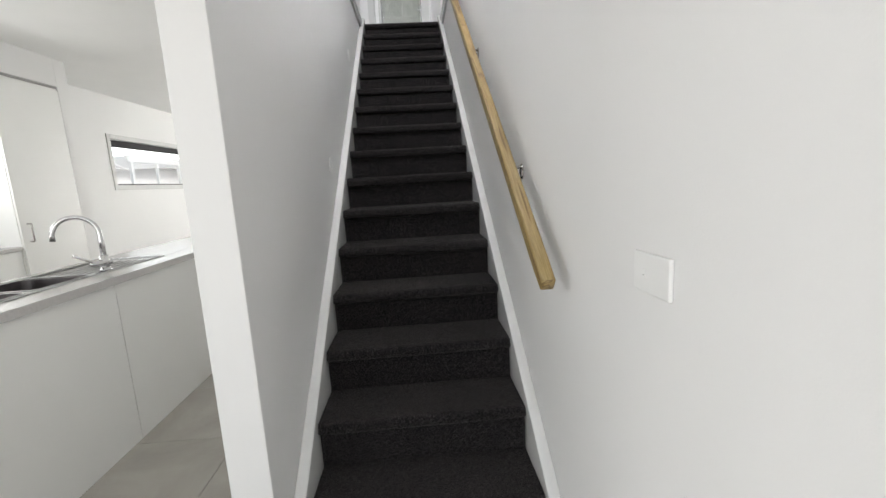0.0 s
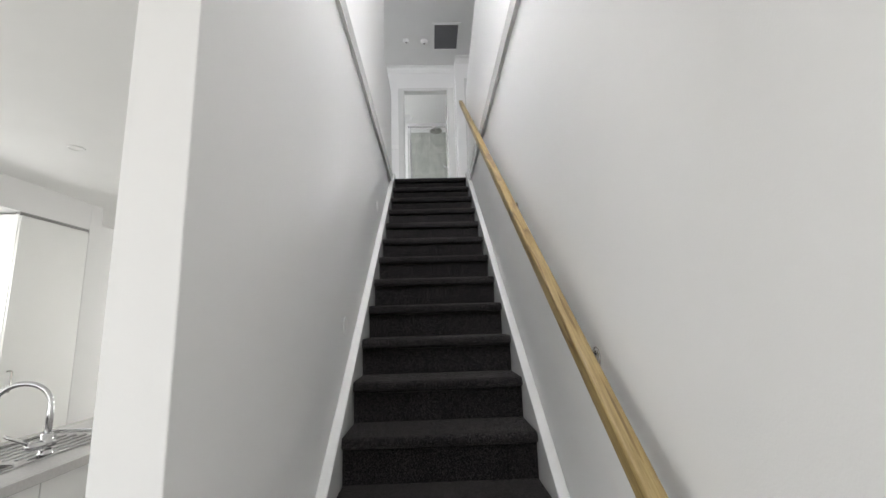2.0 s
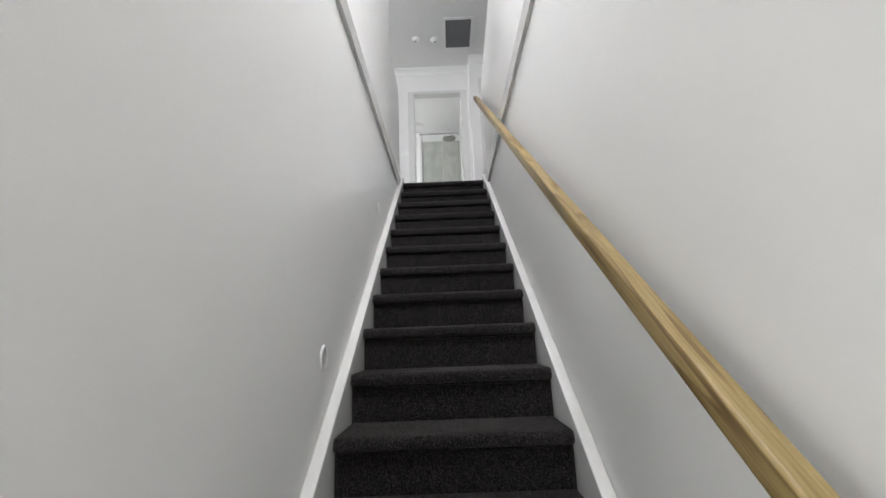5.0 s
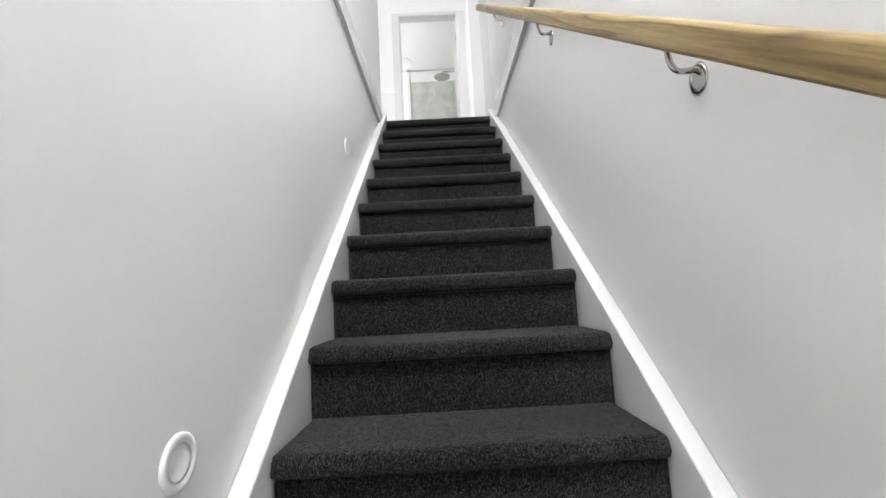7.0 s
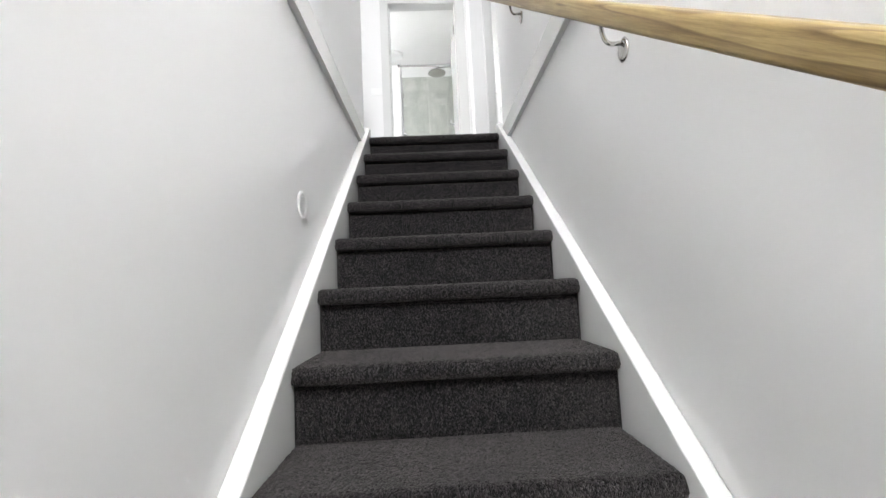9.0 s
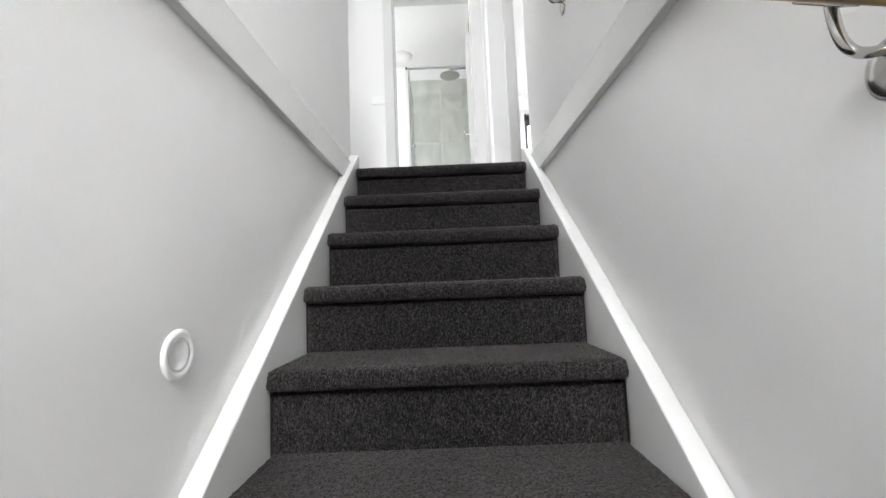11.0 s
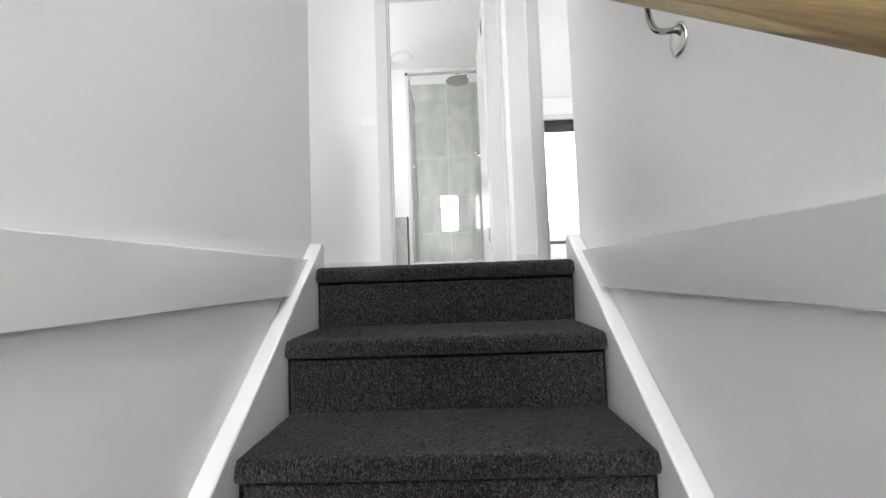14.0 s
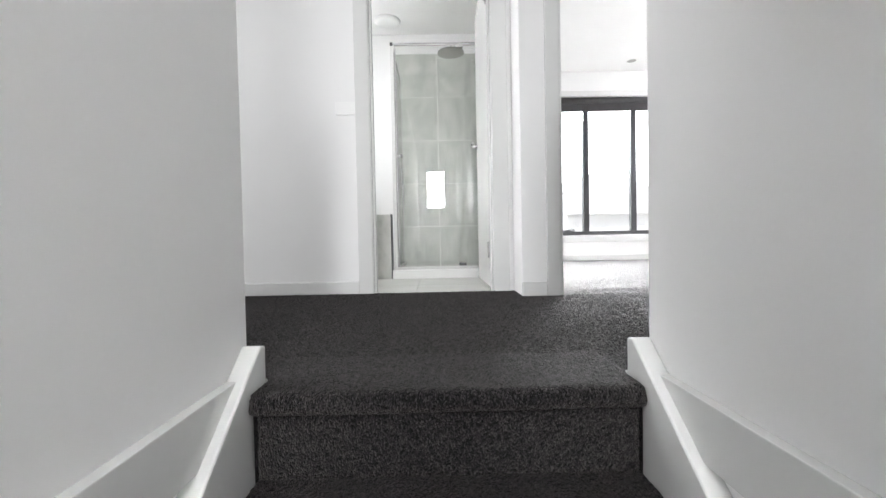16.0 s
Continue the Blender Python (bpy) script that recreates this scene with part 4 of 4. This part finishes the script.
# pantry, its bulkhead and the rear bench
pan = thing("pantry_cupboard", (-3.97, -0.49, 0), "tall white flat-fronted pantry cupboard with a chrome pull handle, shut", "cupboard")
PY0, PY1, PZ = -0.865, -0.118, U - 0.575
part("carcass", box(WX, -3.672, PY0, PY1, 0.1, PZ), M_PANEL, pan)
part("kickboard", box(WX, -3.72, PY0, PY1, 0.0, 0.1), M_PANEL, pan)
pd = part("door", box(-3.67, -3.65, PY0 + 0.003, PY1 - 0.006, 0.1, PZ - 0.02, 0.002), M_PANEL, pan, "white flat pantry door")
part("handle", tube([(-3.65, -0.79, 0.935), (-3.618, -0.79, 0.935), (-3.612, -0.79, 0.942), (-3.612, -0.79, 1.098), (-3.618, -0.79, 1.105), (-3.65, -0.79, 1.105)], 0.0075, 10), M_NICKEL, pd, "brushed nickel bow handle", smooth=True)
# grey strip set in the gap over the carcass, standing for its shadow
part("shadow_strip", box(-3.70, -3.66, PY0, PY1, PZ + 0.001, PZ + 0.022), M_BLACKHOLE, pan)
structure("wall_nib", box(WX, -3.652, PY1 + 0.002, 0.03, 0, CEIL_G), M_WALL, "white painted wall end beside the pantry", "wall")
structure("wall_bulkhead", box(WX, -3.652, -3.9, PY1, PZ + 0.024, CEIL_G), M_WALL, "white painted bulkhead over the kitchen cupboards", "wall")
rear = thing("base_cabinet", (-3.97, -2.0, 0), "white base cabinets along the kitchen wall", "cabinet")
part("carcass", box(WX, -3.70, -3.9, PY0 - 0.002, 0.1, 0.865), M_PANEL, rear)
part("kickboard", box(WX, -3.74, -3.9, PY0 - 0.002, 0.0, 0.1), M_PANEL, rear)
for i in range(5):
    y0 = PY0 - 0.004 - (i + 1) * 0.6
    dd = part("door", box(-3.70, -3.682, y0 + 0.0015, y0 + 0.5985, 0.1, 0.86, 0.002), M_PANEL, rear)
    part("handle", tube([(-3.682, y0 + 0.07, 0.66), (-3.655, y0 + 0.07, 0.665), (-3.655, y0 + 0.07, 0.795), (-3.682, y0 + 0.07, 0.80)], 0.006, 8), M_NICKEL, dd)
rt = thing("worktop", (-3.97, -2.0, 0.87), "pale grey stone worktop along the kitchen wall", "worktop")
part("slab", box(WX, -3.66, -3.9, PY0 - 0.002, 0.867, 0.9, 0.003), M_BENCH, rt)

# dining window
kw = thing("window", (WX, wy0, wz0), "low wide white-framed window with a charcoal blind in the dining room", "window")
kx0, kx1 = WX - 0.09, WX - 0.03
part("window_frame", box(kx0, kx1, wy0, wy1, wz0, wz0 + 0.022, 0.002), M_DARK, kw, "dark bottom rail")
part("window_frame", box(kx0, kx1, wy0, wy0 + 0.03, wz0 + 0.022, wz1, 0.002), M_TRIM, kw)
part("window_frame", box(kx0, kx1, wy1 - 0.03, wy1, wz0 + 0.022, wz1, 0.002), M_TRIM, kw)
part("window_frame", box(kx0, kx1, wy0 + 0.03, wy1 - 0.03, wz1 - 0.03, wz1, 0.002), M_TRIM, kw)
pane = part("pane", box(kx0 + 0.027, kx0 + 0.033, wy0 + 0.03, wy1 - 0.03, wz0 + 0.022, wz1 - 0.03), M_GLASS, kw)
pane.visible_shadow = False
for nm, bx in (("side_trim", (wy0 - 0.07, wy0 - 0.0, wz0 - 0.07, wz1 + 0.07)), ("side_trim", (wy1, wy1 + 0.07, wz0 - 0.07, wz1 + 0.07)), ("head_trim", (wy0, wy1, wz1, wz1 + 0.07)), ("sill", (wy0, wy1, wz0 - 0.07, wz0))):
    part(nm, box(WX, WX + 0.014, *bx, 0.003), M_TRIM, kw)
kb = thing("roller_blind", (WX, wy0, wz1), "rolled-up charcoal roller blind at the head of the dining window", "blind")
part("roll", tube([(WX - 0.022, wy0 + 0.01, wz1 - 0.045), (WX - 0.022, wy1 - 0.01, wz1 - 0.045)], 0.02, 16), M_BLIND, kb)
part("fabric", box(WX - 0.008, WX - 0.006, wy0 + 0.01, wy1 - 0.01, wz1 - 0.10, wz1 - 0.01), M_BLIND, kb)
part("bottom_rail", box(WX - 0.012, WX - 0.003, wy0 + 0.01, wy1 - 0.01, wz1 - 0.112, wz1 - 0.1, 0.002), M_DARK, kb)

# stairwell window
ww = thing("window", (-0.03, -3.9, U + 0.95), "narrow upright white-framed window high in the stairwell end wall", "window")
part("window_frame", box(-0.27, 0.21, -3.92, -3.87, U + 0.95, U + 0.985, 0.002), M_TRIM, ww)
part("window_frame", box(-0.27, 0.21, -3.92, -3.87, U + 1.985, U + 2.02, 0.002), M_TRIM, ww)
part("window_frame", box(-0.27, -0.235, -3.92, -3.87, U + 0.985, U + 1.985, 0.002), M_TRIM, ww)
part("window_frame", box(0.175, 0.21, -3.92, -3.87, U + 0.985, U + 1.985, 0.002), M_TRIM, ww)
pane = part("pane", box(-0.235, 0.175, -3.90, -3.894, U + 0.985, U + 1.985), M_GLASS, ww)
pane.visible_shadow = False

# ---- outside ----
def neighbour(x0, x1, y0, y1, h, ridge, label):
    e = thing("house", ((x0 + x1) / 2, (y0 + y1) / 2, -0.16), label, "house")
    part("wall", box(x0, x1, y0, y1, -0.16, h), M_CONC, e)
    part("roof", prism([(x0 - 0.4, h), ((x0 + x1) / 2, ridge), (x1 + 0.4, h)], "y", y0 - 0.4, y1 + 0.4), M_ROOF, e)
    wd = part("window", box(x0 + 1.2, x0 + 2.6, y0 - 0.03, y0 + 0.05, h - 2.0, h - 0.7, 0.01), M_DARK, e)
    part("pane", box(x0 + 1.27, x0 + 2.53, y0 - 0.045, y0 - 0.032, h - 1.93, h - 0.77), M_GLASS, wd)
    return e


neighbour(2.5, 11.5, 17, 24, 4.3, 6.2, "pale rendered two-storey house with a gabled grey roof across the street")
neighbour(-9.0, 0.5, 17, 24, 4.3, 6.2, "pale rendered two-storey house with a gabled grey roof across the street")
bd = structure("backdrop", box(-70, 70, 58, 58.5, -0.16, 55), M_DAY, "pale overcast sky beyond the houses", "sky")
structure("backdrop", box(-58.5, -58, -70, 57.9, -0.16, 55), M_DAY_W, "pale overcast sky beyond the houses", "sky")
vr = thing("veranda", (5.3, 15.5, -0.16), "white upper-storey veranda with two square columns across the street", "veranda")
for px_ in (5.0, 5.75):
    part("column", box(px_ - 0.06, px_ + 0.06, 15.4, 15.52, -0.16, 5.05, 0.01), M_CONC, vr)
    part("capital", box(px_ - 0.16, px_ + 0.16, 15.3, 15.62, 5.052, 5.45, 0.01), M_CONC, vr)
part("rail", box(3.2, 8.4, 15.42, 15.5, 3.6, 3.7, 0.01), M_CONC, vr)
pg = thing("pergola", (-7.6, 7.4, -0.16), "white painted pergola with slim posts and a deep fascia", "pergola")
for py in (6.12, 7.18, 8.24, 9.3):
    part("post", box(-7.035, -6.965, py - 0.035, py + 0.035, -0.16, 2.198, 0.004), M_TRIM, pg)
    part("post", box(-9.035, -8.965, py - 0.035, py + 0.035, -0.16, 2.198, 0.004), M_TRIM, pg)
part("fascia", box(-7.06, -7.0, 6.02, 9.4, 2.2, 2.375, 0.004), M_TRIM, pg)
part("fascia", box(-9.06, -9.0, 6.02, 9.4, 2.2, 2.375, 0.004), M_TRIM, pg)
for i in range(7):
    part("rafter", box(-8.998, -7.062, 6.02 + i * 0.55, 6.06 + i * 0.55, 2.22, 2.34, 0.004), M_TRIM, pg)
part("side_beam", box(-7.5, -7.44, 4.4, 6.0, 2.17, 2.30, 0.004), M_TRIM, pg)
part("strut", tube([(-7.05, 6.12, 1.98), (-7.3, 5.8, 2.2)], 0.018, 8), M_TRIM, pg)
annex = thing("shed", (-12.0, 11.0, -0.16), "low pale rendered shed with a flat fascia next door", "shed")
part("wall", box(-13.5, -10.2, 5.0, 17.0, -0.16, 2.42), M_CONC, annex)
part("fascia", box(-13.7, -9.85, 4.8, 17.2, 2.422, 2.52, 0.01), M_TRIM, annex)
part("door", box(-10.2, -10.16, 7.6, 8.9, -0.1, 2.05, 0.01), M_TRIM, annex)
neighbour(-24.0, -17.0, -2, 14, 2.9, 3.9, "pale rendered single-storey house next door")

# ---- tiles ----


TS = 0.6
GX = -0.99
tile_me = bpy.data.meshes.new("tile")
q = box(-TS / 2 + 0.0015, TS / 2 - 0.0015, -TS / 2 + 0.0015, TS / 2 - 0.0015, -0.007, 0.0, 0.001, segments=1)
q.to_mesh(tile_me)
q.free()
tile_me.materials.append(M_TILE_F)
fl = bpy.data.objects["floor"]
for i in range(-6, 5):
    for j in range(-9, 6):
        cx, cy = GX + TS * (i + 0.5), -2.855 + TS * (j + 0.5)
        if -4.3 < cx < 2.3 and -8 < cy < 1.0:
            o = new("tile", tile_me)
            o.parent = fl
            o.location = (cx, cy, 0.0)

# bathroom wall tiles
bw = bpy.data.objects["wall_bathroom"]
def wall_tile(x0, x1, z0, z1):
    me = bpy.data.meshes.new("tile")
    q = box(x0, x1, 3.508, 3.5185, z0, z1, 0.001, segments=1)
    q.to_mesh(me)
    q.free()
    me.materials.append(M_TILE_B)
    o = new("tile", me)
    o.parent = bw


for r in range(5):
    z0 = U + 0.003 + 0.445 * r
    for x0, x1 in ((-0.43, 0.010), (0.014, 0.455)):
        wall_tile(x0, x1, z0, z0 + 0.4415)
grout = part("grout", box(-0.43, 0.456, 3.5122, 3.5195, U, U + 2.226), M_GROUT_W, bw)
def side_tile(x0, x1, y0, y1, z0, z1):
    me = bpy.data.meshes.new("tile")
    q = box(x0, x1, y0, y1, z0, z1, 0.001, segments=1)
    q.to_mesh(me)
    q.free()
    me.materials.append(M_TILE_B)
    o = new("tile", me)
    o.parent = bw


for r in range(5):
    z0 = U + 0.003 + 0.445 * r
    for y0, y1 in ((2.66, 3.06), (3.063, 3.506)):
        side_tile(0.457, 0.4685, y0, y1, z0, z0 + 0.4415)
bfl = bpy.data.objects["floor_bathroom"]
for i in range(5):
    for j in range(4):
        me_x, me_y = -1.28 + i * 0.45, 1.86 + j * 0.45
        if me_x < 0.6 and me_y < 3.5:
            me = bpy.data.meshes.get("bath_tile")
            if me is None:
                me = bpy.data.meshes.new("bath_tile")
                q = box(-0.2235, 0.2235, -0.2235, 0.2235, -0.008, 0.0, 0.001, segments=1)
                q.to_mesh(me)
                q.free()
                me.materials.append(M_TILE_BF)
            o = new("tile", me)
            o.parent = bfl
            o.location = (me_x, me_y, U - 0.0095)
